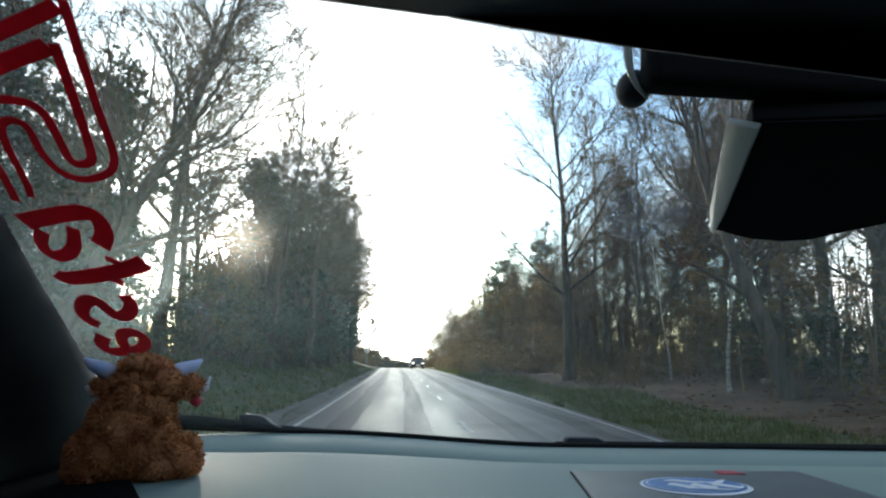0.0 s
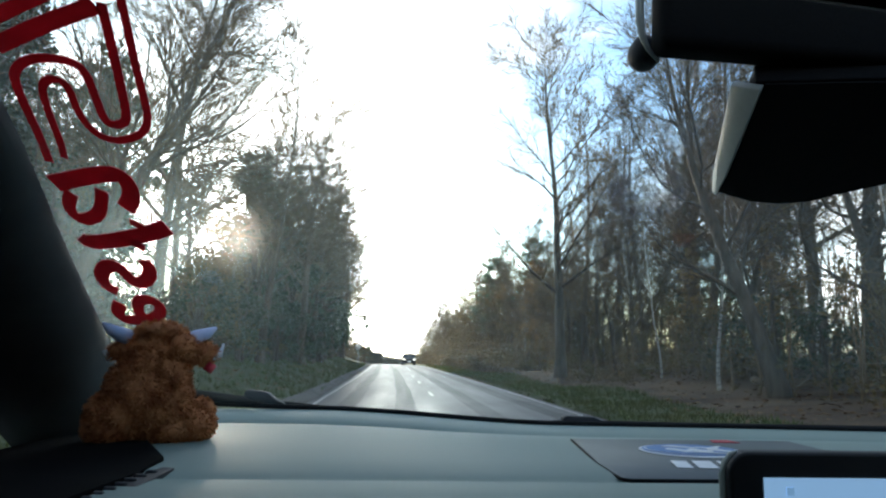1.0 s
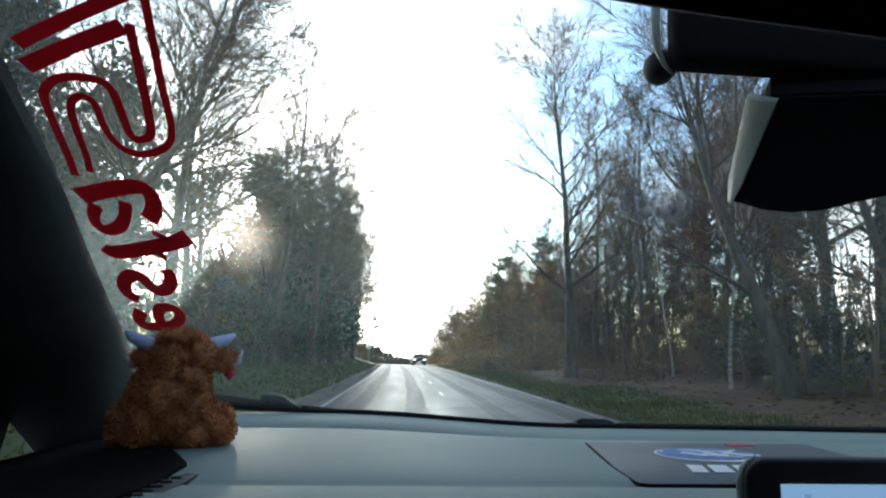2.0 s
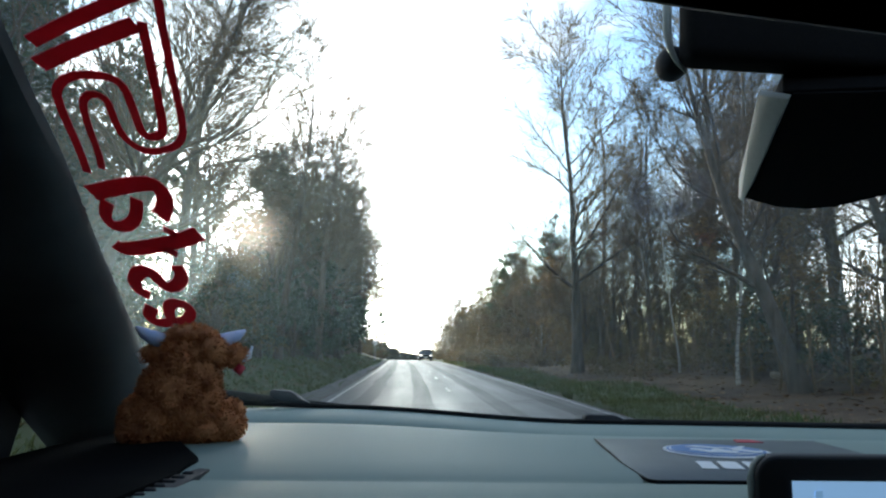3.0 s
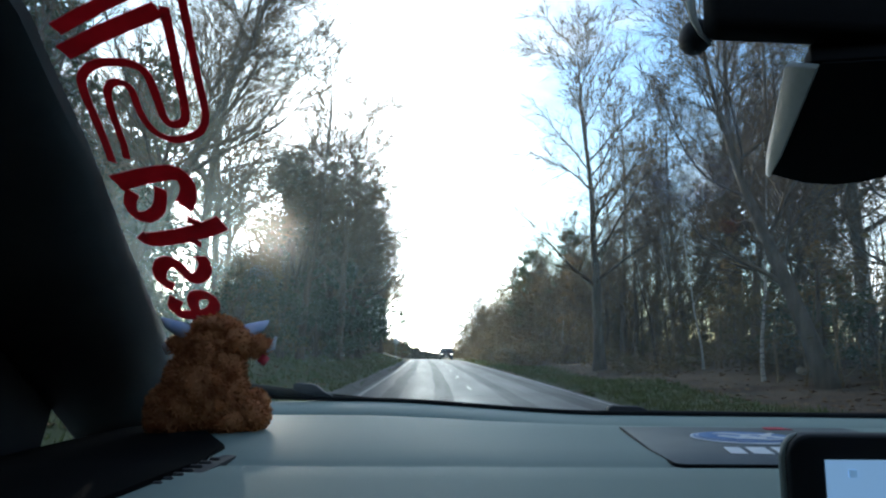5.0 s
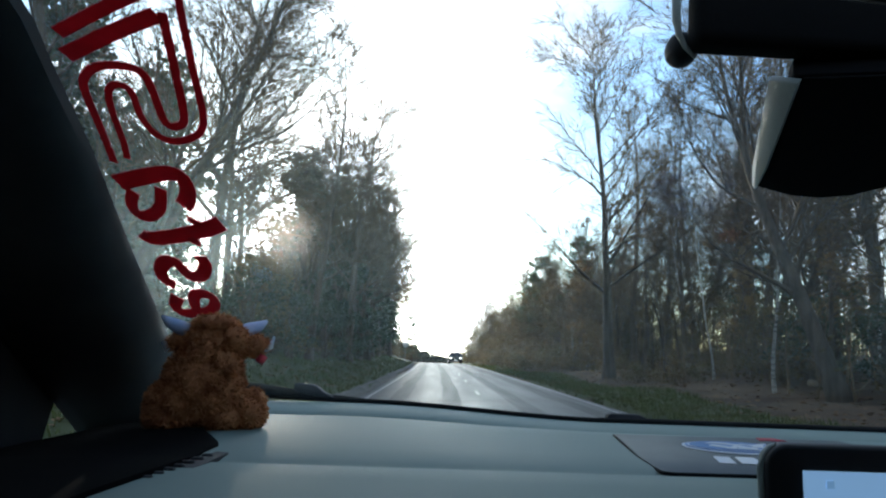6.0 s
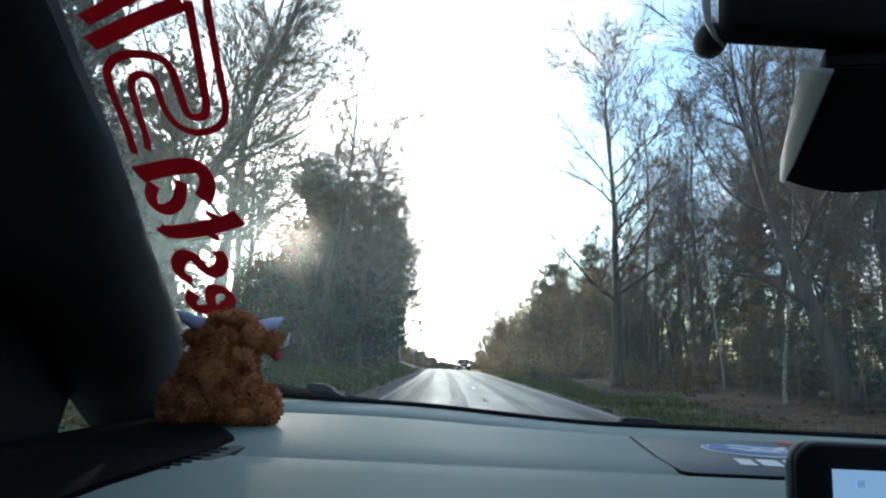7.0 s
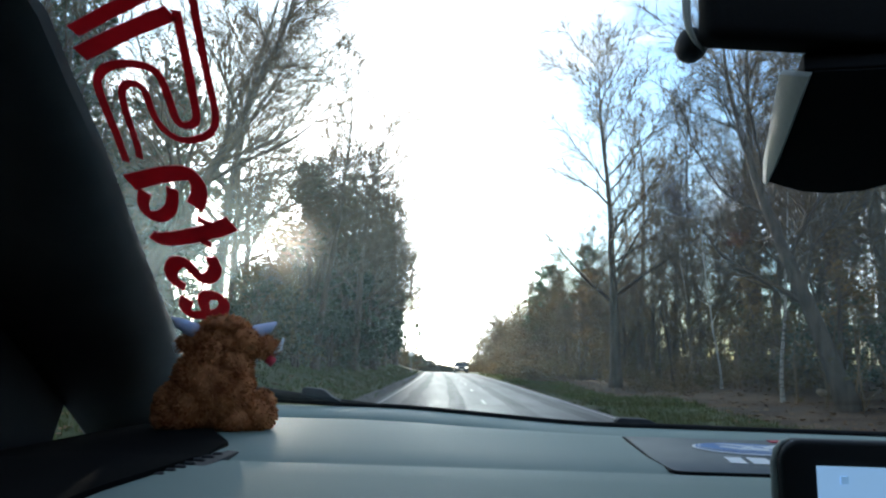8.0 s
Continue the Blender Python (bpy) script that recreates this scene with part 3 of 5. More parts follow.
def build_trees():
    rng = random.Random(5)
    # broad bare trees at the edges of the wood
    broad = [
        bare_tree("bare_tree", "tall leafless tree with a grey-brown trunk beside the road", 21, 15.5, 0.24, 28, 0.24, 0.44, 6, BARK, TWIG, rise=0.0, forks=14, spikes=4),
        bare_tree("bare_tree", "leafless tree with wide spreading boughs beside the road", 22, 14.0, 0.27, 22, 0.22, 0.46, 5, BARK, TWIG, lean=0.12, rise=0.05, forks=11, spikes=5),
        bare_tree("bare_tree", "slim leafless tree with upswept fine branches", 23, 13.0, 0.15, 22, 0.25, 0.27, 5, BARK, TWIG, rise=0.13, forks=8, spikes=5),
    ]
    spots = []
    for y, d, k, s in ((33, 7.0, 0, 1.22), (24, 10.2, 2, 1.3), (29, 12.0, 0, 1.12), (38, 11.5, 2, 1.05), (19, 12.5, 2, 1.25), (36, 9.0, 2, 1.05), (16, 8.2, 1, 0.92), (47, 9.5, 2, 0.7), (62, 8.0, 1, 0.6), (26, 13.5, 2, 1.0), (78, 9.0, 0, 0.55), (95, 9.2, 2, 0.6), (21, 14.5, 0, 0.85), (39, 13.0, 1, 0.7),
                       (13, 12.5, 2, 0.9), (55, 12.5, 0, 0.65), (110, 9.0, 1, 0.55), (70, 8.6, 2, 0.65), (86, 8.4, 1, 0.6), (102, 8.0, 0, 0.5), (118, 8.4, 2, 0.6), (128, 8.8, 0, 0.55), (42, 9.0, 1, 0.62), (52, 10.4, 1, 0.65),
                       (22, 9.0, 1, 0.85), (28, 9.2, 1, 0.75), (36, 9.5, 1, 0.7), (31, 10.5, 2, 0.95), (18, 10.5, 0, 0.85), (25, 11.5, 1, 0.9), (34, 14.0, 0, 0.9), (44, 12.5, 1, 0.78), (14, 10.2, 1, 0.85), (48, 8.2, 1, 0.64), (57, 9.0, 1, 0.62), (66, 9.0, 1, 0.6), (74, 8.0, 1, 0.62), (23, 17.0, 0, 1.0), (30, 18.0, 1, 1.0), (40, 17.0, 0, 0.9),
                       (38, 8.6, 1, 0.63), (43, 10.8, 1, 0.80), (46, 9.0, 1, 0.76), (50, 11.8, 1, 0.86), (53, 8.6, 1, 0.71), (58, 11.0, 1, 0.86), (61, 9.6, 1, 0.80), (68, 11.0, 1, 0.90), (73, 10.0, 1, 0.80), (80, 10.5, 1, 0.90), (84, 9.4, 1, 0.78), (92, 10.4, 1, 0.86), (98, 8.8, 1, 0.71), (106, 9.6, 1, 0.78), (35, 11.2, 1, 0.83)):
        spots.append((road_x(y) + d, y, k, rng.uniform(0, 360), s, rng.uniform(-3, 3)))
    for y, d, k, s in ((40, -6.3, 0, 0.95), (46, -6.4, 2, 1.15), (52, -6.4, 0, 0.95), (59, -6.6, 1, 0.95), (66, -6.7, 2, 1.1), (13.5, -8.0, 1, 1.0), (19, -7.4, 2, 1.1), (24, -9.4, 0, 0.95), (31, -7.0, 2, 1.05), (43, -7.2, 2, 1.1), (50, -9.2, 0, 0.9), (58, -7.4, 2, 1.1), (67, -8.0, 1, 1.05),
                       (77, -7.6, 2, 1.2), (88, -7.6, 0, 1.0), (98, -9.0, 2, 0.95), (17, -12.5, 1, 0.85), (40, -13.0, 0, 0.9), (33, -11.5, 0, 0.95), (63, -7.0, 2, 1.1), (84, -6.6, 0, 0.95), (93, -7.4, 2, 1.1),
                       (36, -8.6, 1, 0.9), (27, -13.5, 2, 1.0), (47, -11.0, 1, 1.0), (54, -6.9, 2, 1.05), (72, -7.0, 1, 1.0), (21, -11.0, 1, 0.9), (15, -9.6, 2, 1.0), (60, -12.0, 1, 1.05), (75, -11.0, 1, 1.1),
                       (88, -22.0, 2, 1.1), (90, -25.0, 1, 1.0), (95, -24.0, 2, 1.2), (92, -28.5, 1, 0.95), (100, -27.0, 1, 1.1), (87, -19.0, 2, 1.0), (104, -24.0, 2, 1.2), (96, -20.5, 1, 1.0)):
        spots.append((road_x(y) + d, y, k, rng.uniform(0, 360), s, rng.uniform(-2, 6)))
    plant(broad, spots, "bare roadside trees")

    # thin poles of the wood and pale birches
    poles = [
        bare_tree("woodland_tree", "thin straight woodland tree with few bare branches", 31, 13, 0.115, 12, 0.42, 0.19, 4, BARK, TWIG, rise=0.1, forks=6, spikes=5),
        bare_tree("woodland_tree", "thin leaning woodland tree with bare brown twigs", 32, 11.5, 0.09, 12, 0.35, 0.19, 3, BARK, TWIG, lean=0.14, rise=0.08, forks=6, spikes=6),
        bare_tree("birch_tree", "slender birch with pale peeling bark and bare twigs", 33, 11.0, 0.075, 12, 0.38, 0.17, 3, BIRCH, TWIG, lean=0.16, rise=0.07, forks=5, spikes=5),
        bare_tree("oak_tree", "young tree still holding rust-brown withered leaves", 34, 10.0, 0.11, 14, 0.22, 0.24, 3, BARK, TWIG, rise=0.1, forks=6, leaves=RUST, leaf_count=2600, leaf_size=0.085, spikes=4),
    ]
    spots = []
    for _ in range(155):
        y = 9 + 125 * rng.random() ** 1.1
        d = 8.6 + 24 * rng.random() ** 1.25
        k = rng.choices((0, 1, 2, 3), (0.29, 0.27, 0.12, 0.32))[0]
        if k == 3 and d < 9:
            k = 0
        spots.append((road_x(y) + d, y, k, rng.uniform(0, 360), rng.uniform(0.72, 0.98) * (0.88 if y > 40 else 1.0), rng.uniform(-4, 4)))
    for y, d, k, s in ((12.5, 8.6, 2, 0.9), (18, 7.6, 2, 1.0), (23.5, 8.2, 2, 0.85), (29, 9.4, 2, 0.9), (36, 10.0, 3, 1.0), (44, 8.4, 3, 0.95), (52, 9.2, 3, 0.9), (66, 9.5, 3, 0.9)):
        spots.append((road_x(y) + d, y, k, rng.uniform(0, 360), s, rng.uniform(-5, 2)))
    for _ in range(48):
        y = 12 + 110 * rng.random() ** 1.2
        d = -8.5 - 12 * rng.random()
        spots.append((road_x(y) + d, y, rng.choices((0, 1, 2), (0.5, 0.3, 0.2))[0], rng.uniform(0, 360), rng.uniform(0.8, 1.1), rng.uniform(-3, 5)))
    for _ in range(34):
        y = 16 + 74 * rng.random() ** 1.1
        d = -7.2 - 10 * rng.random() ** 1.3
        spots.append((road_x(y) + d, y, rng.choices((0, 1, 2), (0.45, 0.4, 0.15))[0], rng.uniform(0, 360), rng.uniform(0.75, 1.1) * (1.0 if y < 50 else 0.9), rng.uniform(-4, 6)))
    plant(poles, spots, "trees of the wood")

    # pines
    pines = [
        pine("pine_tree", "dark green Scots pine with clumped needles", 41, 11, 0.17, 0.3, 0.27, 7, 26),
        pine("pine_tree", "slim pine with an open ragged crown", 42, 10, 0.13, 0.42, 0.2, 5, 22),
    ]
    spots = [(road_x(62) + 8.2, 62, 0, 40, 0.92, 0), (road_x(70) + 9.0, 70, 1, 90, 0.95, 0), (road_x(54) + 10.4, 54, 0, 250, 1.0, 0), (road_x(50) + 12.0, 50, 0, 40, 0.8, 0), (road_x(74) + 11.5, 74, 1, 200, 1.0, 0), (road_x(31) + 17, 31, 0, 100, 0.75, 2), (road_x(34) - 10.5, 34, 1, 300, 1.1, 0),
             (road_x(62) - 8.2, 62, 0, 80, 0.95, 0), (road_x(82) - 7.8, 82, 1, 20, 1.0, 0), (road_x(115) + 9.5, 115, 1, 150, 0.8, 0)]
    plant(pines, spots, "pines")

    # evergreen mass and scrub
    conifers = [
        pine("conifer_tree", "dense dark conifer with drooping feathery boughs", 43, 13, 0.18, 0.08, 0.2, 7, 21),
        pine("conifer_tree", "ragged dark conifer at the edge of the road", 44, 11, 0.15, 0.12, 0.24, 6, 22),
    ]
    spots = []
    for y, d, k, s in ((106, -4.3, 1, 0.70), (49, -7.2, 1, 1.0), (61, -7.2, 0, 1.05), (74, -7.8, 0, 1.1), (81, -8.2, 1, 1.25), (88, -8.6, 0, 1.05), (60, -9.5, 0, 1.25), (70, -8.5, 0, 1.3), (36, -9.5, 1, 1.1), (90, -22.5, 0, 0.95), (96, -26.5, 1, 1.0), (94, -19.5, 0, 0.9), (88, -27.0, 1, 0.95), (95, 9.5, 1, 0.75), (57, 10.5, 1, 0.8), (33, 14, 0, 0.8)):
        spots.append((road_x(y) + d, y, k, rng.uniform(0, 360), s, rng.uniform(-2, 2)))
    plant(conifers, spots, "conifers", (13, 11))
    bushes = [
        leafy("evergreen_tree", "dense dark evergreen tree leafed down to the ground", 51, 8.5, 5.0, 56, 4000, 0.155, HOLLY, BARK, top=0.3, category="tree"),
        leafy("evergreen_tree", "tall narrow dark evergreen with an uneven outline", 52, 10.5, 4.4, 64, 4000, 0.155, HOLLY, BARK, top=0.22, category="tree"),
        leafy("holly_bush", "dark glossy holly bush under the trees", 53, 3.2, 3.2, 30, 2300, 0.08, HOLLY, BARK, top=0.5),
        leafy("thorn_bush", "brownish twiggy thorn bush at the wood's edge", 54, 4.6, 4.2, 44, 2000, 0.07, SCRUB, TWIG, top=0.55, stems=9),
        leafy("bramble_bush", "low tangled bramble with brown-green leaves", 55, 1.1, 2.8, 22, 750, 0.07, SCRUB, TWIG, top=0.7, stems=8),
    ]
    spots = []
    for y, d, k, s in ((43, -7.6, 0, 0.95), (55, -7.8, 0, 1.2), (67, -8.6, 0, 1.4), (78, -8.4, 1, 1.3), (86, -8.8, 0, 1.25), (98, -8.6, 1, 0.8), (92, -9.4, 0, 1.2),
                       (40, -9.0, 1, 0.9), (50, -10.5, 1, 1.0), (64, -10.0, 1, 1.2), (80, -10.0, 0, 1.4), (33, -8.0, 0, 0.65), (28, -9.5, 0, 0.7), (22, -10.5, 0, 0.65), (16, -10.5, 0, 0.75), (20, -13, 1, 0.85), (25, -13.5, 0, 0.95), (30, -14.5, 1, 1.0), (13.5, -9.6, 0, 0.55)):
        spots.append((road_x(y) + d, y, k, rng.uniform(0, 360), s, rng.uniform(-2, 3)))
    for y, d, k, s in ((23, -7.6, 2, 1.0), (28, -7.2, 2, 0.9), (34, -6.8, 2, 1.0), (40, -6.6, 2, 1.1), (17, -9.0, 2, 0.9), (130, -6.4, 3, 1.0), (100, -8.6, 3, 0.8), (111, -7.4, 3, 0.7), (118, -6.8, 3, 0.8), (124, -6.4, 3, 0.8), (136, -5.8, 3, 0.85), (142, -5.4, 3, 0.9), (149, -5.0, 3, 0.95),
                       (20, 9.8, 2, 0.8), (15, 11.0, 2, 0.75), (30, 12.5, 2, 0.9), (41, 10.0, 2, 1.0), (50, 8.6, 3, 1.4), (56, 8.4, 3, 1.5), (61, 7.9, 3, 1.5), (66, 8.2, 3, 1.65), (71, 7.6, 3, 1.5), (76, 8.4, 3, 1.6), (80, 7.4, 3, 1.3), (85, 8.0, 3, 1.6), (90, 7.2, 3, 1.35), (95, 8.2, 3, 1.7),
                       (100, 7.0, 3, 1.35), (106, 7.8, 3, 1.7), (112, 6.8, 3, 1.4), (118, 7.4, 3, 1.6), (125, 6.6, 3, 1.4), (132, 6.6, 3, 1.5), (44, 9.6, 3, 1.4), (38, 8.6, 3, 1.05), (27, 9.4, 3, 0.7), (20, 8.6, 3, 0.55), (14, 9.4, 3, 0.55), (48, 11.0, 3, 0.9), (37, 9.6, 3, 0.75), (70, 10.5, 0, 0.6), (86, 10.5, 0, 0.7), (100, 10, 0, 0.7), (58, 12, 0, 0.6)):
        spots.append((road_x(y) + d, y, k, rng.uniform(0, 360), s, 0))
    for y, d, k, s in ((16.5, 9.8, 2, 0.7), (22, 11.5, 2, 0.8), (28, 10.8, 3, 0.7), (35, 11.8, 3, 0.8), (40, 12.2, 3, 0.9), (44, 11.4, 3, 1.0), (54, 11.0, 3, 1.25), (60, 11.4, 3, 1.4), (66, 11.5, 3, 1.5), (72, 13.5, 0, 0.85)):
        spots.append((road_x(y) + d, y, k, rng.uniform(0, 360), s, 0))
    for y, d, k, s in ((26, -8.4, 3, 0.8), (30, -9.0, 3, 0.9), (35, -10.2, 3, 1.05), (39, -11.6, 2, 1.6), (44, -12.6, 3, 1.35), (52, -14.5, 3, 1.6), (60, -16.5, 3, 1.9), (70, -19.0, 3, 2.1), (48, -12.0, 3, 1.4), (56, -14.0, 3, 1.7)):
        spots.append((road_x(y) + d, y, k, rng.uniform(0, 360), s, 0))
    for k in range(34):
        y = 46 + 2.7 * k + rng.uniform(-0.8, 0.8)
        spots.append((road_x(y) + rng.uniform(4.7, 6.0), y, 4, rng.uniform(0, 360), rng.uniform(0.9, 1.35), 0))
    for _ in range(46):
        y = 8 + 60 * rng.random()
        d = 6.2 + 6 * rng.random() if rng.random() < 0.8 else -7.0 - 3 * rng.random()
        spots.append((road_x(y) + d, y, 4, rng.uniform(0, 360), rng.uniform(0.55, 1.0), 0))
    plant(bushes, spots, "evergreens and scrub", (8.5, 10.5, 3.2, 4.6, 1.1))


def build_thicket():
    """Undergrowth and saplings that fill the depth of the woods on both sides."""
    rng = random.Random(91)
    verts, faces, lv, lf = [], [], [], []
    for k in range(3300):
        east = k % 3 != 0
        y = 9 + 135 * rng.random() ** 1.15
        d = 7.8 + 26 * rng.random() ** 0.9 if east else -8.8 - 20 * rng.random()
        x = road_x(y) + d
        h = rng.uniform(1.8, 7.5) * (1.0 if abs(d) > 12 else 0.55)
        if in_sun_gap(x, y) and h > 0.14 * y or east and d > 10 and rng.random() < 0.55:
            continue
        p0 = Vector((x, y, ground_z(x, y) - 0.1))
        p1 = p0 + Vector((rng.gauss(0, 0.1) * h, rng.gauss(0, 0.1) * h, h))
        add_tube(verts, faces, [p0, p0.lerp(p1, 0.5) + Vector((rng.gauss(0, 0.1), rng.gauss(0, 0.1), 0)), p1], [0.03 + 0.004 * h, 0.022, 0], 3)
        for _ in range(16):
            f = rng.random() ** 0.7
            a = p0.lerp(p1, f)
            b = a + Vector((rng.gauss(0, 0.6), rng.gauss(0, 0.6), rng.gauss(0.35, 0.4))) * (0.6 + 0.09 * h)
            add_blade(rng, verts, faces, a, b, 0.013)
            if rng.random() < 0.55:
                add_leaf(rng, lv, lf, b.lerp(a, 0.3), 0.10)
                add_leaf(rng, lv, lf, b.lerp(a, 0.6) + Vector((rng.gauss(0, 0.15), 0, rng.gauss(0, 0.15))), 0.10)
    tagged(mesh_object("thicket", verts, faces, TWIG, smooth=False), "tangled bare brown saplings and brushwood in the wood", "thicket", kind="stuff")
    tagged(mesh_object("thicket_leaves", lv, lf, SCRUB, smooth=False), "scattered dull olive leaves of the undergrowth", "undergrowth", kind="stuff")


def build_fallen_wood():
    rng = random.Random(64)
    first = None
    for y, d, turn, size in ((17, 9.2, 20, 1.0), (21, 11.0, 75, 0.8), (26, 9.8, -35, 1.1), (14, 11.4, 110, 0.7), (33, 10.4, 50, 1.0), (40, 9.4, -10, 0.9)):
        x = road_x(y) + d
        m = Matrix.Translation((x, y, ground_z(x, y) + 0.06)) @ Euler((0, radians(5), radians(turn))).to_matrix().to_4x4() @ Matrix.Scale(size, 4)
        if first:
            copy_thing(first, m)
            continue
        first = thing("fallen_branch", "pale barkless fallen branch lying on the woodland floor", "branch", group="fallen branches")
        v, f = [], []
        log = limb(rng, Vector((-1.6, 0, 0)), Vector((1, 0.1, 0.03)).normalized(), 3.4, 7, 0.07, 0.0)
        add_tube(v, f, log, [0.085, 0.08, 0.07, 0.06, 0.05, 0.04, 0.03, 0], 7, cap=True)
        mesh_object("log", v, f, DEADWOOD, first)
        for g in (0.35, 0.55, 0.7):
            p, dd = along(log, g)
            v, f = [], []
            add_tube(v, f, limb(rng, p, sideways(rng, dd, 0.8) + Vector((0, 0, 0.4)), 0.9, 4, 0.12, 0.02), [0.03, 0.025, 0.018, 0.01, 0], 5)
            mesh_object("side_branch", v, f, DEADWOOD, first)
        first.matrix_basis = m


def build_far_woods():
    """The woods beyond the crest, the wooded rise that closes the view, and unseen woods behind."""
    rng = random.Random(77)
    verts, faces = [], []
    def tuft(x, y, z0, h, w, n, size=0.25):
        add_tube(verts, faces, [Vector((x, y, z0 - 1)), Vector((x, y, z0 + h * 0.8))], [0.15, 0], 4)
        for _ in range(n):
            f = rng.random()
            r = w * (0.35 + 0.65 * math.sin(math.pi * (0.15 + 0.8 * f))) * rng.random() ** 0.5
            a = rng.uniform(0, 6.283)
            p = Vector((x + r * math.cos(a), y + r * math.sin(a), z0 + h * (0.08 + 0.92 * f)))
            add_leaf(rng, verts, faces, p, size + 0.0012 * max(y, 0))
    for _ in range(120):
        y = rng.uniform(130, 330)
        side = rng.choice((-1, 1))
        x = road_x(y) + side * (8 + 30 * rng.random()) + (9 + 0.03 * (y - 130) if side > 0 else 0)
        tuft(x, y, road_z(y) + 0.3, rng.uniform(6, 10), 2.6, 130)
    # unseen trees beside and behind the car, added to cut the sky light
    for k in range(170):
        y = rng.uniform(-75, 7)
        d = rng.choice((-1, 1)) * (7.5 + 22 * rng.random() ** 1.5)
        if k < 40:
            y, d = rng.uniform(-110, -75), rng.uniform(-25, 25)
        x = road_x(y) + d
        tuft(x, y, ground_z(x, y), rng.uniform(8, 14), 3.2, 110, 0.45)
    for _ in range(150):
        x, y = rng.uniform(-85, 4), rng.uniform(380, 440)
        tuft(x, y, -9, (15.5 - 9.5 * max(0, min(1, (x + 24) / 28))) * rng.uniform(0.9, 1.06), 4, 190, 0.3)
    tagged(mesh_object("far_woods", verts, faces, FARWOOD, smooth=False), "mixed woodland farther along the road, and added unseen behind the car", "woodland", kind="stuff")


# ---------------------------------------------------------------- the oncoming car
def build_oncoming_car():
    y = 93.0
    x = road_x(y) + 1.75
    car = thing("oncoming_car", "dark grey car facing along the road with lit headlights", "car")
    def shell(profile, w0, w1, z1):
        bm = bmesh.new()
        rings = []
        for sx in (-1, 1):
            ring = []
            for py, pz in profile:
                w = w0 + (w1 - w0) * max(0, (pz - 0.95) / (z1 - 0.95))
                ring.append(bm.verts.new((sx * w, py, pz)))
            rings.append(ring)
        n = len(profile)
        bm.faces.new(rings[0])
        bm.faces.new(rings[1][::-1])
        for i in range(n):
            bm.faces.new((rings[0][i], rings[0][(i + 1) % n], rings[1][(i + 1) % n], rings[1][i]))
        return bm
    body = shell([(-2.1, 0.32), (-2.15, 0.62), (-2.08, 0.86), (-1.2, 1.0), (2.1, 1.02), (2.2, 0.7), (2.15, 0.32)], 0.9, 0.9, 1.0)
    bmesh.ops.bevel(body, geom=body.edges[:], offset=0.07, segments=2, profile=0.5, affect="EDGES")
    part("body", body, CARPAINT, car)
    cabin = shell([(-1.25, 0.98), (-0.45, 1.5), (0.2, 1.58), (1.5, 1.55), (2.05, 1.0)], 0.86, 0.66, 1.58)
    bmesh.ops.bevel(cabin, geom=cabin.edges[:], offset=0.05, segments=2, profile=0.5, affect="EDGES")
    part("cabin", cabin, CARPAINT, car)
    part("windscreen", slab([(-0.7, -1.2, 1.05), (0.7, -1.2, 1.05), (0.58, -0.5, 1.46), (-0.58, -0.5, 1.46)], (0, -0.03, 0.02), (0, -0.02, 0.02), 0.008), CARGLASS, car, "dark windscreen")
    for sx in (-1, 1):
        part("headlight", rounded_box((0.3, 0.08, 0.14), (sx * 0.64, -2.12, 0.74), 0.03), LAMPLIT, car, "lit white headlight")
        part("door_mirror", rounded_box((0.2, 0.12, 0.13), (sx * 0.98, -0.85, 1.08), 0.04), CARPAINT, car)
        part("side_window", slab([(sx * 0.83, -0.85, 1.08), (sx * 0.83, 1.7, 1.08), (sx * 0.69, 1.35, 1.46), (sx * 0.69, -0.35, 1.46)], (sx * 0.012, 0, 0.01), (sx * 0.02, 0, 0), 0.006), CARGLASS, car)
    grille = part("grille", rounded_box((0.85, 0.06, 0.2), (0, -2.13, 0.66), 0.03), RUBBER, car, "black grille")
    part("number_plate", rounded_box((0.5, 0.03, 0.11), (0, -2.17, 0.48), 0.01), WHITEINK, car, "plain pale plate")
    for wx in (-0.78, 0.78):
        for wy in (-1.35, 1.35):
            v, f = [], []
            add_tube(v, f, [Vector((wx - 0.11, wy, 0.33)), Vector((wx - 0.09, wy, 0.33)), Vector((wx + 0.09, wy, 0.33)), Vector((wx + 0.11, wy, 0.33))], [0.27, 0.33, 0.33, 0.27], 20, cap=True)
            wheel = mesh_object("wheel", v, f, TYRE, car)
            out = 0.115 if wx > 0 else -0.115
            v, f = [], []
            add_tube(v, f, [Vector((wx + out, wy, 0.33)), Vector((wx + out * 1.06, wy, 0.33))], [0.22, 0.19], 16, cap=True)
            mesh_object("rim", v, f, ALLOY, wheel)
    car.matrix_basis = Matrix.Translation((x, y, road_z(y) + 0.035)) @ Euler((radians(-0.3), 0, radians(2.0))).to_matrix().to_4x4()


def build_sign():
    y = 72.0
    x = road_x(y) - HALF - 1.1
    sign = thing("road_sign", "small round road sign on a grey steel post", "sign", (x, y, ground_z(x, y)))
    tube_part("post", [(0, 0, -0.3), (0, 0, 2.2)], [0.035, 0.035], 8, ZINC, sign)
    tube_part("sign_plate", [(0, -0.05, 1.95), (0, -0.04, 1.95)], [0.28, 0.28], 20, WHITEINK, sign, "pale round plate")


# ---------------------------------------------------------------- inside the car
GK, GY, GZ = 0.36, 1.10, 1.118


def on_glass(x, y, inside=0.0):
    """A point of the raked windscreen, or so far inside it."""
    return Vector((x, y, GZ + GK * (GY - y) - inside))


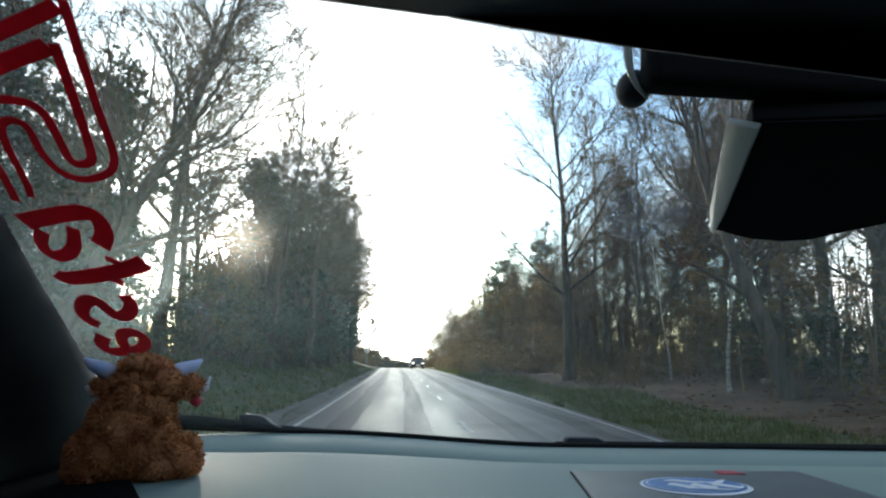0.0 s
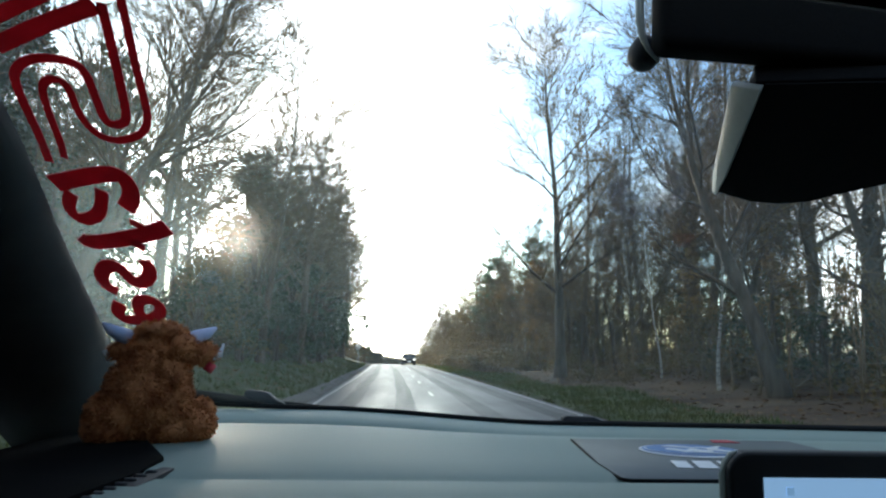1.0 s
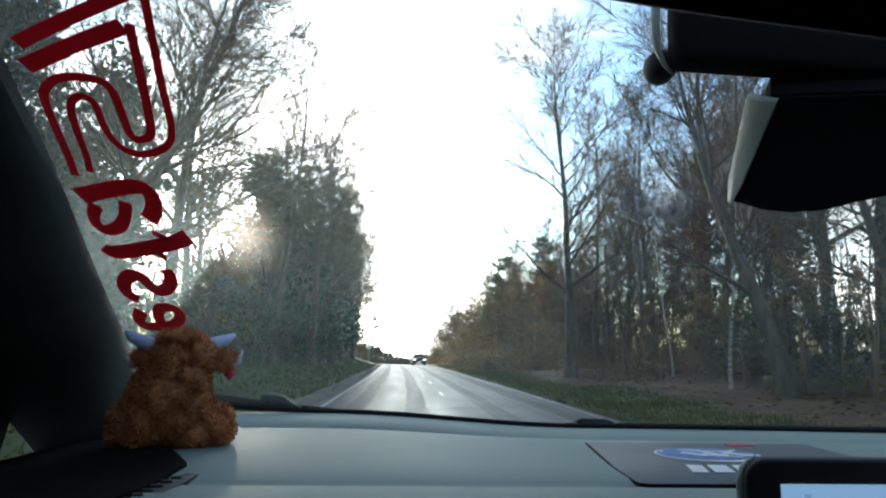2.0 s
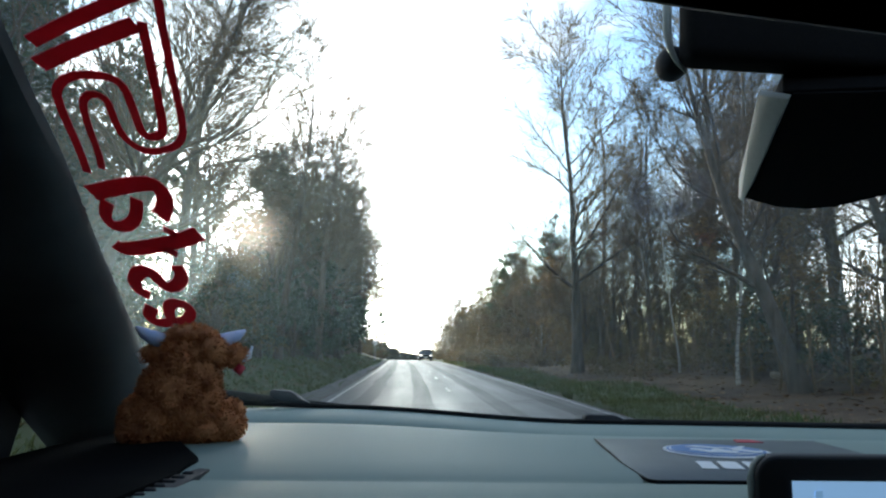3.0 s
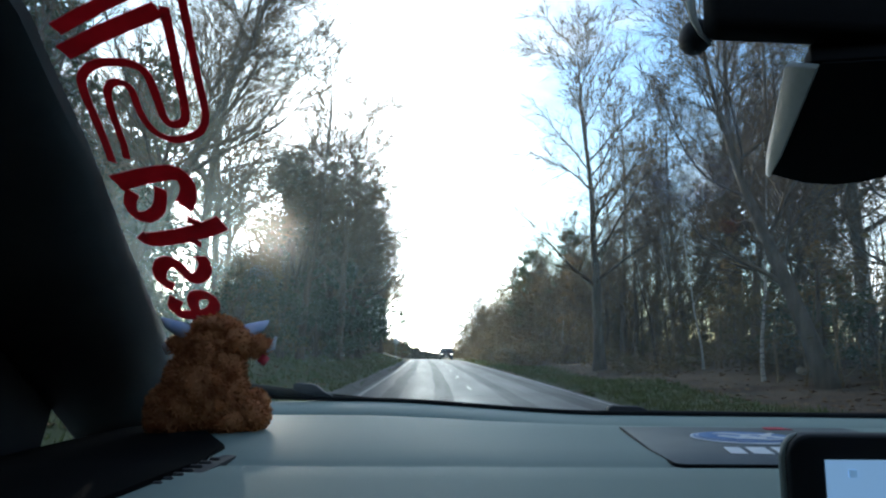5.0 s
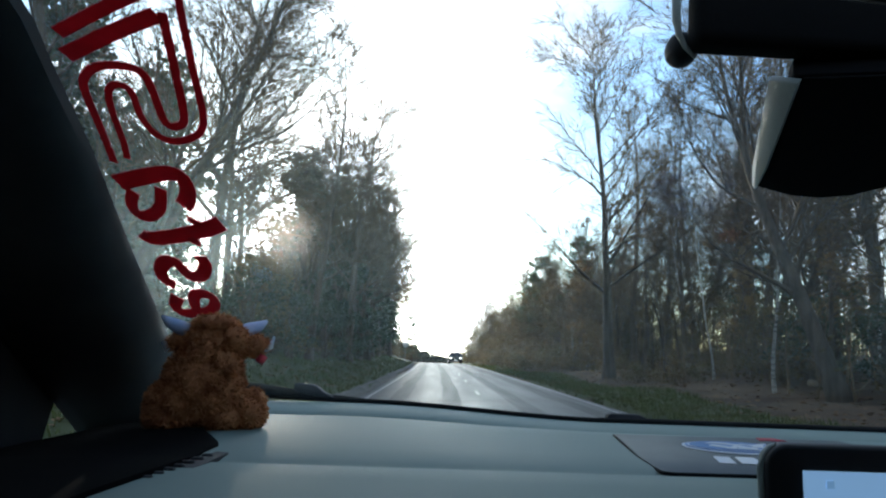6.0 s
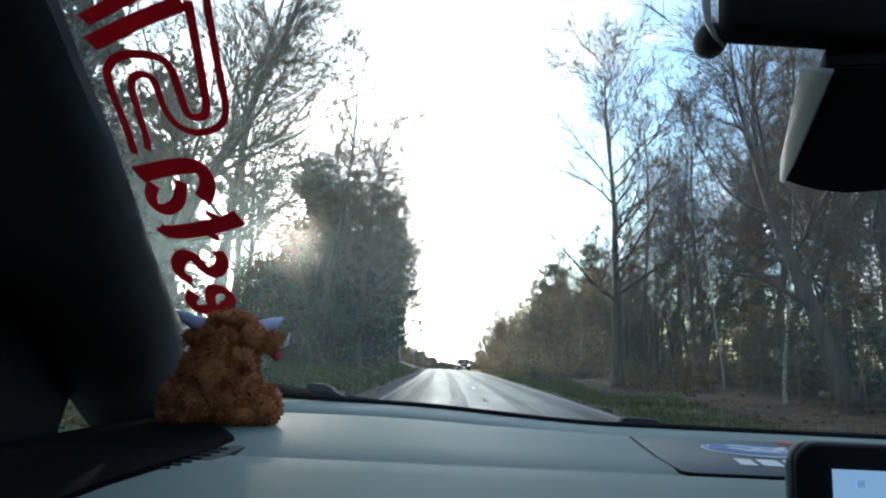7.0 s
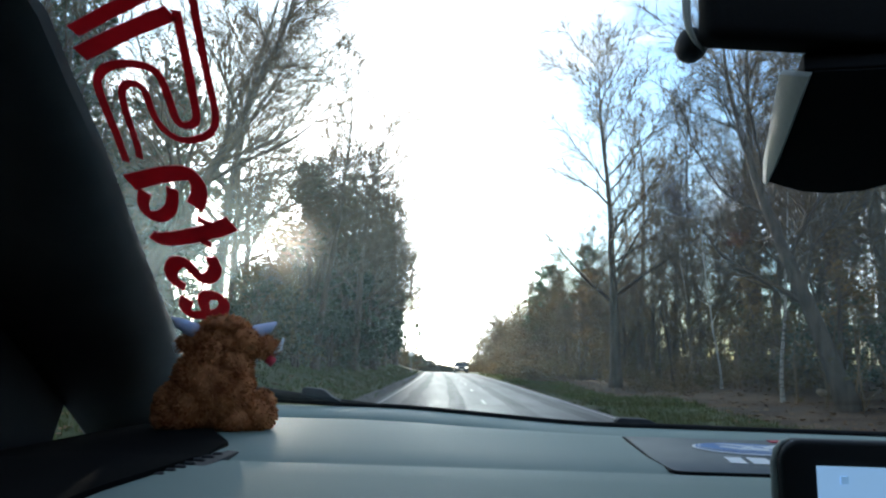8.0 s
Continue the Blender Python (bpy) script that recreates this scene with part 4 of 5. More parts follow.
def stroke(points, width, inside, closed=False, rounds=2):
    """A flat band of vinyl on the glass along a smoothed line."""
    pts = [Vector(p) for p in points]
    for _ in range(rounds):
        cut = []
        n = len(pts)
        for i in range(n if closed else n - 1):
            a, b = pts[i], pts[(i + 1) % n]
            cut += [a.lerp(b, 0.25), a.lerp(b, 0.75)]
        pts = cut if closed else [pts[0], *cut, pts[-1]]
    bm = bmesh.new()
    rows = []
    n = len(pts)
    for i, p in enumerate(pts):
        slope = float(np.interp(p.y, (0.36, 0.56), (0.95, 0.52)))  # the letters are drawn long along the rake of the glass
        a, b = (pts[i - 1], pts[(i + 1) % n]) if closed else (pts[max(i - 1, 0)], pts[min(i + 1, n - 1)])
        d = Vector((b.x - a.x, (b.y - a.y) * slope)).normalized()
        s = Vector((-d.y, d.x / slope)) * width / 2
        rows.append((bm.verts.new(on_glass(p.x + s.x, p.y + s.y, inside)), bm.verts.new(on_glass(p.x - s.x, p.y - s.y, inside))))
    for i in range(n if closed else n - 1):
        a, b = rows[i], rows[(i + 1) % n]
        bm.faces.new((a[0], a[1], b[1], b[0]))
    ext = bmesh.ops.extrude_face_region(bm, geom=bm.faces[:])
    bmesh.ops.translate(bm, vec=(0, 0, -0.0006), verts=[v for v in ext["geom"] if isinstance(v, bmesh.types.BMVert)])
    return bm


def dash_dip(x, y):
    """How far the back of the dashboard sinks towards the middle of the car."""
    k, w = max(0, min(1, (x + 0.05) / 0.40)), max(0, min(1, (y - 0.80) / 0.16))
    return 0.019 * k * k * (3 - 2 * k) * w


def build_cabin():
    cabin = thing("car_cabin", "dark car interior with a grey dashboard and raked windscreen", "car")

    # windscreen with its red vinyl decal
    bm = bmesh.new()
    rows = []
    for j in range(13):
        y = 1.18 - 0.98 * j / 12
        rows.append([bm.verts.new(on_glass(-0.5 + 1.7 * i / 16, y)) for i in range(17)])
    for a, b in zip(rows, rows[1:]):
        for i in range(16):
            bm.faces.new((a[i], a[i + 1], b[i + 1], b[i]))
    pane = part("windscreen", bm, GLASS, cabin, "slightly dusty clear raked windscreen")
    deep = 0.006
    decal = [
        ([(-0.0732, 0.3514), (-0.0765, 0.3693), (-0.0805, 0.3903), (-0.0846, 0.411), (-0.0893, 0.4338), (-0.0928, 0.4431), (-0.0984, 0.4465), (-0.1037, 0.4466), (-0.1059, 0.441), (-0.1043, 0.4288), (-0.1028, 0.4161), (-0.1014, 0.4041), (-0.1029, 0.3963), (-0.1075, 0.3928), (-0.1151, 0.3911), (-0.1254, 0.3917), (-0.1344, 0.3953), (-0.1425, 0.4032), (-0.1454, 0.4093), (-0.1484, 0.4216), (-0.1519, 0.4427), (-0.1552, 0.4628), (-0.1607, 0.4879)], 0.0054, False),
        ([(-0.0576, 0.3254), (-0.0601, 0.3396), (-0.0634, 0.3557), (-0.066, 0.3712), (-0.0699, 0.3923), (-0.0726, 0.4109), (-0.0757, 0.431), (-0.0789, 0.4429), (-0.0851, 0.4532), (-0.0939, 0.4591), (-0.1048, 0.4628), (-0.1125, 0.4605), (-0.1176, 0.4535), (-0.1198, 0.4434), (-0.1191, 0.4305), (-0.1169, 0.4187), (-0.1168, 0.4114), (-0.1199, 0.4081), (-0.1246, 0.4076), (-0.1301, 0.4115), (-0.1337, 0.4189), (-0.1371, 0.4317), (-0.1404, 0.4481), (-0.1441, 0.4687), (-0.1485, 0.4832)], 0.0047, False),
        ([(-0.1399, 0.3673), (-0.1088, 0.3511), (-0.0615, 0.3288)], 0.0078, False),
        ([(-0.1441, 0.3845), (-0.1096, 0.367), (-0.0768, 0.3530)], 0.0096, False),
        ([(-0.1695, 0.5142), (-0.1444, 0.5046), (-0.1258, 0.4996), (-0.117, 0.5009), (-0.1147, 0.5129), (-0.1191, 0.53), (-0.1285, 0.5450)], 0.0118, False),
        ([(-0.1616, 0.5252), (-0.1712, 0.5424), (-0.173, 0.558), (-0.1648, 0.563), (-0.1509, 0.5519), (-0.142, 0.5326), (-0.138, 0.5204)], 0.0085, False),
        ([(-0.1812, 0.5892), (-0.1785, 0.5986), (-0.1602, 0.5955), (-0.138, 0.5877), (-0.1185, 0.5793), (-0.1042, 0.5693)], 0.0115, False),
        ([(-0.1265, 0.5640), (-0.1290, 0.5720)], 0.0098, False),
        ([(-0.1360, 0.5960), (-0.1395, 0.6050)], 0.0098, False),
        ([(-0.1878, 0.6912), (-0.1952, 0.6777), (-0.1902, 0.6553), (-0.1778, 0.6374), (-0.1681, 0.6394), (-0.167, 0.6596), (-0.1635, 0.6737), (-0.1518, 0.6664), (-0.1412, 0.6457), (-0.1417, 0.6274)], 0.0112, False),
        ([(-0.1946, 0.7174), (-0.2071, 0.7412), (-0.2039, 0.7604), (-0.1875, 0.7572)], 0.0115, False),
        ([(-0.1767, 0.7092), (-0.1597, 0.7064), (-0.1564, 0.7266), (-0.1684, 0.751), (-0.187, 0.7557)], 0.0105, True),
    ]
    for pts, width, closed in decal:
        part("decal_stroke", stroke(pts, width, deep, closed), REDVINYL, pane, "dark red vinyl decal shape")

    # dashboard: one swept profile
    prof = [(0.20, 0.5), (0.25, 0.95), (0.275, 1.06), (0.30, 1.090), (0.335, 1.103), (0.40, 1.1075), (0.47, 1.1092), (0.515, 1.1100), (0.520, 1.1085), (0.526, 1.1080), (0.532, 1.1092), (0.545, 1.1115), (0.60, 1.1120), (0.75, 1.112), (0.88, 1.111), (0.925, 1.109),
            (0.935, 1.1045), (0.945, 1.103), (0.952, 1.1065), (0.96, 1.111), (1.02, 1.113), (1.10, 1.114), (1.14, 1.10), (1.14, 0.06)]
    bm = bmesh.new()
    cols = []
    for i in range(41):
        x = -0.36 + 1.55 * i / 40
        bow = -0.10 * ((x - 0.2) / 0.8) ** 2
        col = []
        for y, z in prof:
            k = max(0, min(1, (y - 0.5) / 0.45))
            edge = -0.032 * max(0, (-0.16 - x) / 0.2) ** 2
            col.append(bm.verts.new((x, y + bow * k * 0.55, z + edge + (0.0045 - dash_dip(x, y) if z > 1 else 0))))
        cols.append(col)
    for a, b in zip(cols, cols[1:]):
        for j in range(len(prof) - 1):
            bm.faces.new((a[j], a[j + 1], b[j + 1], b[j]))
    bm.faces.new(cols[0])
    bm.faces.new(cols[-1][::-1])
    dash = part("dashboard", bm, DASH, cabin, "blue-grey textured plastic dashboard top")
    vent = part("demister_vent", slab([(-0.135, 0.445, 1.1030), (-0.10, 0.445, 1.1030), (-0.088, 0.545, 1.1092), (-0.098, 0.548, 1.1092)], (0.012, 0, 0.0035), (0, 0, 0.0048), 0.0008), DARK, dash, "black side demister vent")
    for k in range(7):
        y = 0.455 + 0.0125 * k
        part("slat", rounded_box((0.015 - 0.0012 * k, 0.0045, 0.003), (-0.1045 + 0.0028 * k, y, 1.1130 + 0.0006 * k), 0.001, segments=1), DARK, vent)

    # dashboard's black end outside the vent, over the sweep; shade put into its colour
    def over_dash(x, y, lift):
        z = np.interp(y, [p[0] for p in prof], [p[1] for p in prof])
        k = max(0, min(1, (y - 0.5) / 0.45))
        return Vector((x, y - 0.055 * ((x - 0.2) / 0.8) ** 2 * k, z - 0.032 * max(0, (-0.16 - x) / 0.2) ** 2 + lift + 0.0045))
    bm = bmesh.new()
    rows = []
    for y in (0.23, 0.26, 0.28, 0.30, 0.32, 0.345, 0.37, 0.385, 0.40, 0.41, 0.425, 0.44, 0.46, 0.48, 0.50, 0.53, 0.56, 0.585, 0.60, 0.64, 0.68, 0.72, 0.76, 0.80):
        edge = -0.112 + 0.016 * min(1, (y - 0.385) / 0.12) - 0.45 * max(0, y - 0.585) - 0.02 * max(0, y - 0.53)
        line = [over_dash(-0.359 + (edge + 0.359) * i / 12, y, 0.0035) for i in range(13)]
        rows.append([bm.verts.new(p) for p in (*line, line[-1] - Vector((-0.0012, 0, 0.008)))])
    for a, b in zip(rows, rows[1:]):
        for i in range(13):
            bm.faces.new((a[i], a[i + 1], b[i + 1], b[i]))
    part("dash_end_trim", bm, ENDSHADE, dash, "black dashboard end with its shade put into the colour")

    # black sealing strip and wipers along the foot of the glass
    def foot_y(x):
        return 1.10 - 0.10 * ((x - 0.2) / 0.8) ** 2 * 0.55
    pts = [(x, foot_y(x) - 0.004, 1.1215 + 0.006 * max(0, (-0.05 - x) / 0.2) - dash_dip(x, 1.1)) for x in np.linspace(-0.34, 1.15, 30)]
    tube_part("screen_seal", pts, [0.0036] * 30, 8, RUBBER, cabin, "black rubber seal under the windscreen")
    wiper = tube_part("wiper", [(-0.30, 1.055, 1.143), (-0.2, 1.075, 1.137), (-0.1, 1.10, 1.125), (0.02, 1.115, 1.115), (0.16, 1.125, 1.104)], [0.007, 0.008, 0.006, 0.004, 0.002], 8, RUBBER, cabin, "black windscreen wiper lying at rest")
    cap = [(-0.146, 1.085, 1.132), (-0.145, 1.085, 1.1445), (-0.140, 1.085, 1.1465), (-0.116, 1.085, 1.1445), (-0.108, 1.085, 1.1415), (-0.098, 1.085, 1.1330), (-0.084, 1.085, 1.1275), (-0.084, 1.085, 1.1235)]
    part("wiper_cap", slab(cap, (0, 0, 0), (0, 0.02, 0), 0.0018, 2), CAPGREY, wiper, "dark grey angular wiper arm cap")
    wiper = tube_part("wiper", [(x, y, z - dash_dip(x, 1.1)) for x, y, z in ((0.34, 1.13, 1.120), (0.42, 1.135, 1.120), (0.6, 1.13, 1.119), (0.95, 1.10, 1.121))], [0.0028, 0.003, 0.003, 0.0025], 8, RUBBER, cabin, "black windscreen wiper lying at rest")
    cap = [(x, 1.115, z - dash_dip(x, 1.1)) for x, z in ((0.352, 1.118), (0.354, 1.128), (0.360, 1.131), (0.404, 1.130), (0.416, 1.125), (0.418, 1.118))]
    part("wiper_cap", slab(cap, (0, 0, 0), (0, 0.02, 0), 0.0018, 2), CAPGREY, wiper, "dark grey angular wiper arm cap")

    # windscreen pillar: a padded band from the dash up to the roof
    inner = [(-0.257, 0.93), (-0.243, 0.852), (-0.219, 0.736), (-0.185, 0.572), (-0.158, 0.45), (-0.147, 0.386), (-0.138, 0.34), (-0.136, 0.26), (-0.13, 0.12)]
    outer = [(0.93, 1.03), (0.862, 1.08), (0.785, 1.131), (0.62, 1.24), (0.50, 1.31), (0.42, 1.36), (0.36, 1.40), (0.28, 1.43), (0.12, 1.47)]
    bm = bmesh.new()
    rows = []
    for (ex, ey), (oy, oz) in zip(inner, outer):
        e = on_glass(ex, ey, 0.02) if ey < 0.9 else Vector((ex, ey, 1.09))
        o = Vector((-0.352, oy, oz))
        side = (o - e).normalized()
        inward = Vector((0.55, -0.6, -0.55)).normalized() * 0.022
        back = Vector((-0.05, 0.035, 0.03))
        ring = [e + back * 0.5, e]
        for k in range(1, 12):
            f = k / 12
            ring.append(e.lerp(o, f ** 1.35) + inward * 1.25 * math.sin(math.pi * f ** 0.85))
        rows.append([bm.verts.new(p) for p in (*ring, o, o + back, e + back)])
    wide = len(rows[0])
    for a, b in zip(rows, rows[1:]):
        for i in range(wide):
            bm.faces.new((a[i], a[(i + 1) % wide], b[(i + 1) % wide], b[i]))
    bm.faces.new(rows[0])
    bm.faces.new(rows[-1][::-1])
    part("windscreen_pillar", bm, CLOTH, cabin, "dark grey padded windscreen pillar trim")

    # side wall, roof, back and floor close the cabin
    front = [(0.52, 0.06), (0.74, 0.06), (0.762, 1.062), (0.789, 1.130), (0.62, 1.245), (0.52, 1.305)]
    part("side_panel", slab([(-0.353, y, z) for y, z in front], (0, 0, 0), (-0.03, 0, 0), 0.0), DARK, cabin, "black door trim", smooth=False)
    for x, lo_y, w in ((-0.368, -0.54, 2.12), (1.205, -0.23, 2.74)):
        part("door_panel", rounded_box((0.03, w, 1.05), (x, lo_y, 0.575), 0.004), DARK, cabin, "black lower door panel under the side window", smooth=False)
        part("window_rail", rounded_box((0.03, w - 0.3, 0.06), (x, lo_y - 0.15, 1.43), 0.004), DARK, cabin, "black rail over the side window", smooth=False)
        # unseen panel added over the side window to keep its light out
        part("side_lining", rounded_box((0.02, 2.0 if x < 0 else 1.6, 0.34), (x, -0.6 if x < 0 else -0.8, 1.26), 0.003), DARK, cabin, "added unseen panel that blocks the side window light", smooth=False)
        part("door_post", rounded_box((0.03, 0.12, 0.38), (x, -1.0, 1.255), 0.004), DARK, cabin, "black door post", smooth=False)
    roof = [(-0.36, 0.165, 1.345), (-0.1, 0.165, 1.326), (0.069, 0.165, 1.3058), (0.11, 0.165, 1.3015), (0.152, 0.165, 1.2957), (0.22, 0.165, 1.289), (0.5, 0.165, 1.289), (1.19, 0.165, 1.289), (1.19, -1.6, 1.36), (-0.36, -1.6, 1.36)]
    part("headliner", slab(roof, (0, 0, 0), (0, 0, 0.12), 0.004, 2), DARK, cabin, "dark headliner edge over the windscreen")
    part("rear_panel", rounded_box((1.6, 0.05, 1.4), (0.42, -1.62, 0.76), 0.0), DARK, cabin, "dark rear of the cabin", smooth=False)
    part("floor_panel", rounded_box((1.6, 2.75, 0.04), (0.42, -0.235, 0.075), 0.0), DARK, cabin, "dark cabin floor", smooth=False)

    # sensor housing and mirror
    house = part("sensor_housing", rounded_box((0.34, 0.02, 0.077), (0.3835, 0.328, 1.3895), 0.006, Euler((0, radians(2.0), 0)).to_matrix().to_4x4()), ENDBLACK, cabin, "black sensor housing on the windscreen")
    part("end_cap", rounded_box((0.0165, 0.020, 0.018), (0.2142, 0.348, 1.3655), 0.0080, segments=4), DARK, house)
    tube_part("trim_ring", [(0.2075, 0.334, 1.405), (0.2072, 0.334, 1.376), (0.2082, 0.334, 1.368), (0.2112, 0.334, 1.361), (0.2165, 0.334, 1.3545)], [0.0024, 0.0022, 0.0017, 0.0013, 0.0006], 8, PALE, house, "pale grey curved edge trim")
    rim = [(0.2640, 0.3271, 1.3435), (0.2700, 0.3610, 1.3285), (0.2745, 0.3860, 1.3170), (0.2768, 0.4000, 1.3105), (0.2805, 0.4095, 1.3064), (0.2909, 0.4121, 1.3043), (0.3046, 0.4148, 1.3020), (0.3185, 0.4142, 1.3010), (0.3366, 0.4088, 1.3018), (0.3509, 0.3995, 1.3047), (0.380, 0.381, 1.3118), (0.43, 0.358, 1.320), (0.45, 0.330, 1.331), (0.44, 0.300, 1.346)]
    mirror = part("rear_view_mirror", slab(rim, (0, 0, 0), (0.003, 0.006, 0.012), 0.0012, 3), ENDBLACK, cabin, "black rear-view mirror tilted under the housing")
    # no mirror glass: the dark cabin's reflection is put into this black
    part("mirror_face", slab([(0.2688, 0.3275, 1.3448), (0.2800, 0.3960, 1.3120), (0.2935, 0.4075, 1.3060), (0.3185, 0.4092, 1.3030), (0.3350, 0.4040, 1.3038), (0.3480, 0.3950, 1.3066), (0.425, 0.355, 1.3210), (0.440, 0.328, 1.3315), (0.43, 0.301, 1.345)], (-0.0002, -0.0010, -0.0023), (-0.0001, -0.0004, -0.0009), 0.0), ENDBLACK, mirror, "mirror face with the dark reflected cabin put into its black")
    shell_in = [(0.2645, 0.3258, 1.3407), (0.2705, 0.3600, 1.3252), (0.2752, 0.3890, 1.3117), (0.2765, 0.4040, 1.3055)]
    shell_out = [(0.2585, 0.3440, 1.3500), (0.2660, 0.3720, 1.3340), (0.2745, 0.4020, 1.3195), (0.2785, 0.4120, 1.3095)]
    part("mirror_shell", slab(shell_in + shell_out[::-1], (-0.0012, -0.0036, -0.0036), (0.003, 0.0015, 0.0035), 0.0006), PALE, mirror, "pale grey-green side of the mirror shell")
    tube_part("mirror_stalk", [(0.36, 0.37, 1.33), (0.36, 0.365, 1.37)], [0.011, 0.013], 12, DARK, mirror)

    # centre display
    corner = [(0.2810 - 0.0125 * math.cos(a), 0.397, 1.1415 + 0.0125 * math.sin(a)) for a in np.linspace(0, math.pi / 2, 7)]
    disp = part("centre_display", slab([(0.2685, 0.397, 0.994), *corner, (0.5185, 0.397, 1.154), (0.5185, 0.397, 0.994)], (0, 0, 0), (0, -0.012, 0), 0.0025, 3), DARK, cabin, "black framed centre touch display")
    part("screen", rounded_box((0.212, 0.001, 0.12), (0.3938, 0.3842, 1.0805), 0.0), SCREEN, disp, "lit pale blue screen")
    part("screen_mark", rounded_box((0.004, 0.0006, 0.004), (0.302, 0.3833, 1.1335), 0.0), ICON, disp, "faint blue icon")
    # pale tube: light on the frame's left edge put into its colour
    tube_part("edge_trim", [(0.2682, 0.391, 1.007), (0.2682, 0.391, 1.141), (0.2698, 0.391, 1.1475), (0.2728, 0.391, 1.1514), (0.2765, 0.391, 1.1535)], [0.0024, 0.0024, 0.0022, 0.0018, 0.0008], 8, PALE, disp, "bezel edge with the light on it put into its pale colour")


def build_mat():
    mat = thing("dash_mat", "dark grey felt mat with a printed emblem on the dashboard", "mat", (0.372, 0.617, 1.1156))
    mat.rotation_euler = (radians(0.75), 0, 0)
    def flat(pts, lift, thick, m, name, label, bevel=0.0):
        return part(name, slab([(x - 0.36, y - 0.6, 0) for x, y in pts], (0, 0, lift), (0, 0, thick), bevel), m, mat, label)
    flat([(0.262, 0.73), (0.246, 0.58), (0.244, 0.513), (0.249, 0.506), (0.48, 0.508), (0.50, 0.52), (0.50, 0.73)], -0.0015, 0.0030, MATFELT, "felt", "dark grey felt sheet", 0.0006)
    rim = [(0.2605, 0.73), (0.2445, 0.58), (0.2425, 0.513), (0.2435, 0.508), (0.249, 0.5045), (0.48, 0.5065)]
    tube_part("edge_binding", [(x - 0.36, y - 0.6, 0.0006) for x, y in rim], [0.0009, 0.0012, 0.0014, 0.0014, 0.0014, 0.0014], 6, RUBBER, mat, "black bound edge")
    def oval(rx, ry, dy=0.0):
        return [(0.357 + rx * math.cos(a), 0.648 + dy + ry * math.sin(a)) for a in np.linspace(0, 2 * math.pi, 41)[:-1]]
    flat(oval(0.050, 0.042), 0.0018, 0.0004, WHITEINK, "emblem_border", "white oval border")
    flat(oval(0.0465, 0.036, 0.002), 0.0024, 0.0004, BLUEINK, "emblem_field", "blue oval emblem")
    flat(oval(0.044, 0.032, 0.003), 0.0027, 0.0003, WHITEINK, "emblem_line", "fine white inner line")
    flat(oval(0.0425, 0.030, 0.003), 0.0030, 0.0003, BLUEINK, "emblem_field", "blue oval emblem")
    def swoosh(x0, x1, y0, rise, thick):
        top = [(x0 + (x1 - x0) * k / 12, y0 + rise * math.sin(math.pi * k / 12 * 1.6)) for k in range(13)]
        return top + [(x, y - thick * math.sin(math.pi * (k + 0.6) / 13.2)) for (x, y), k in zip(top[::-1], range(12, -1, -1))]
    for row in ((0.333, 0.368, 0.664, 0.006, 0.011), (0.366, 0.394, 0.663, -0.006, 0.012), (0.330, 0.352, 0.646, 0.007, 0.018), (0.350, 0.372, 0.644, 0.006, 0.019), (0.370, 0.396, 0.644, 0.007, 0.016), (0.340, 0.384, 0.629, 0.004, 0.007)):
        flat(swoosh(*row), 0.0034, 0.0004, WHITEINK, "emblem_flourish", "white flourish")
    for cx, w in ((0.312, 0.017), (0.332, 0.020), (0.354, 0.020), (0.376, 0.019)):
        flat([(cx - w / 2, 0.553), (cx + w / 2 - 0.004, 0.551), (cx + w / 2 + 0.004, 0.586), (cx - w / 2 + 0.008, 0.588)], 0.0018, 0.0005, WHITEINK, "print_bar", "white printed bar")
    flat([(0.406, 0.708), (0.434, 0.708), (0.430, 0.728), (0.411, 0.728)], 0.0018, 0.0005, REDINK, "print_mark", "small red printed mark")


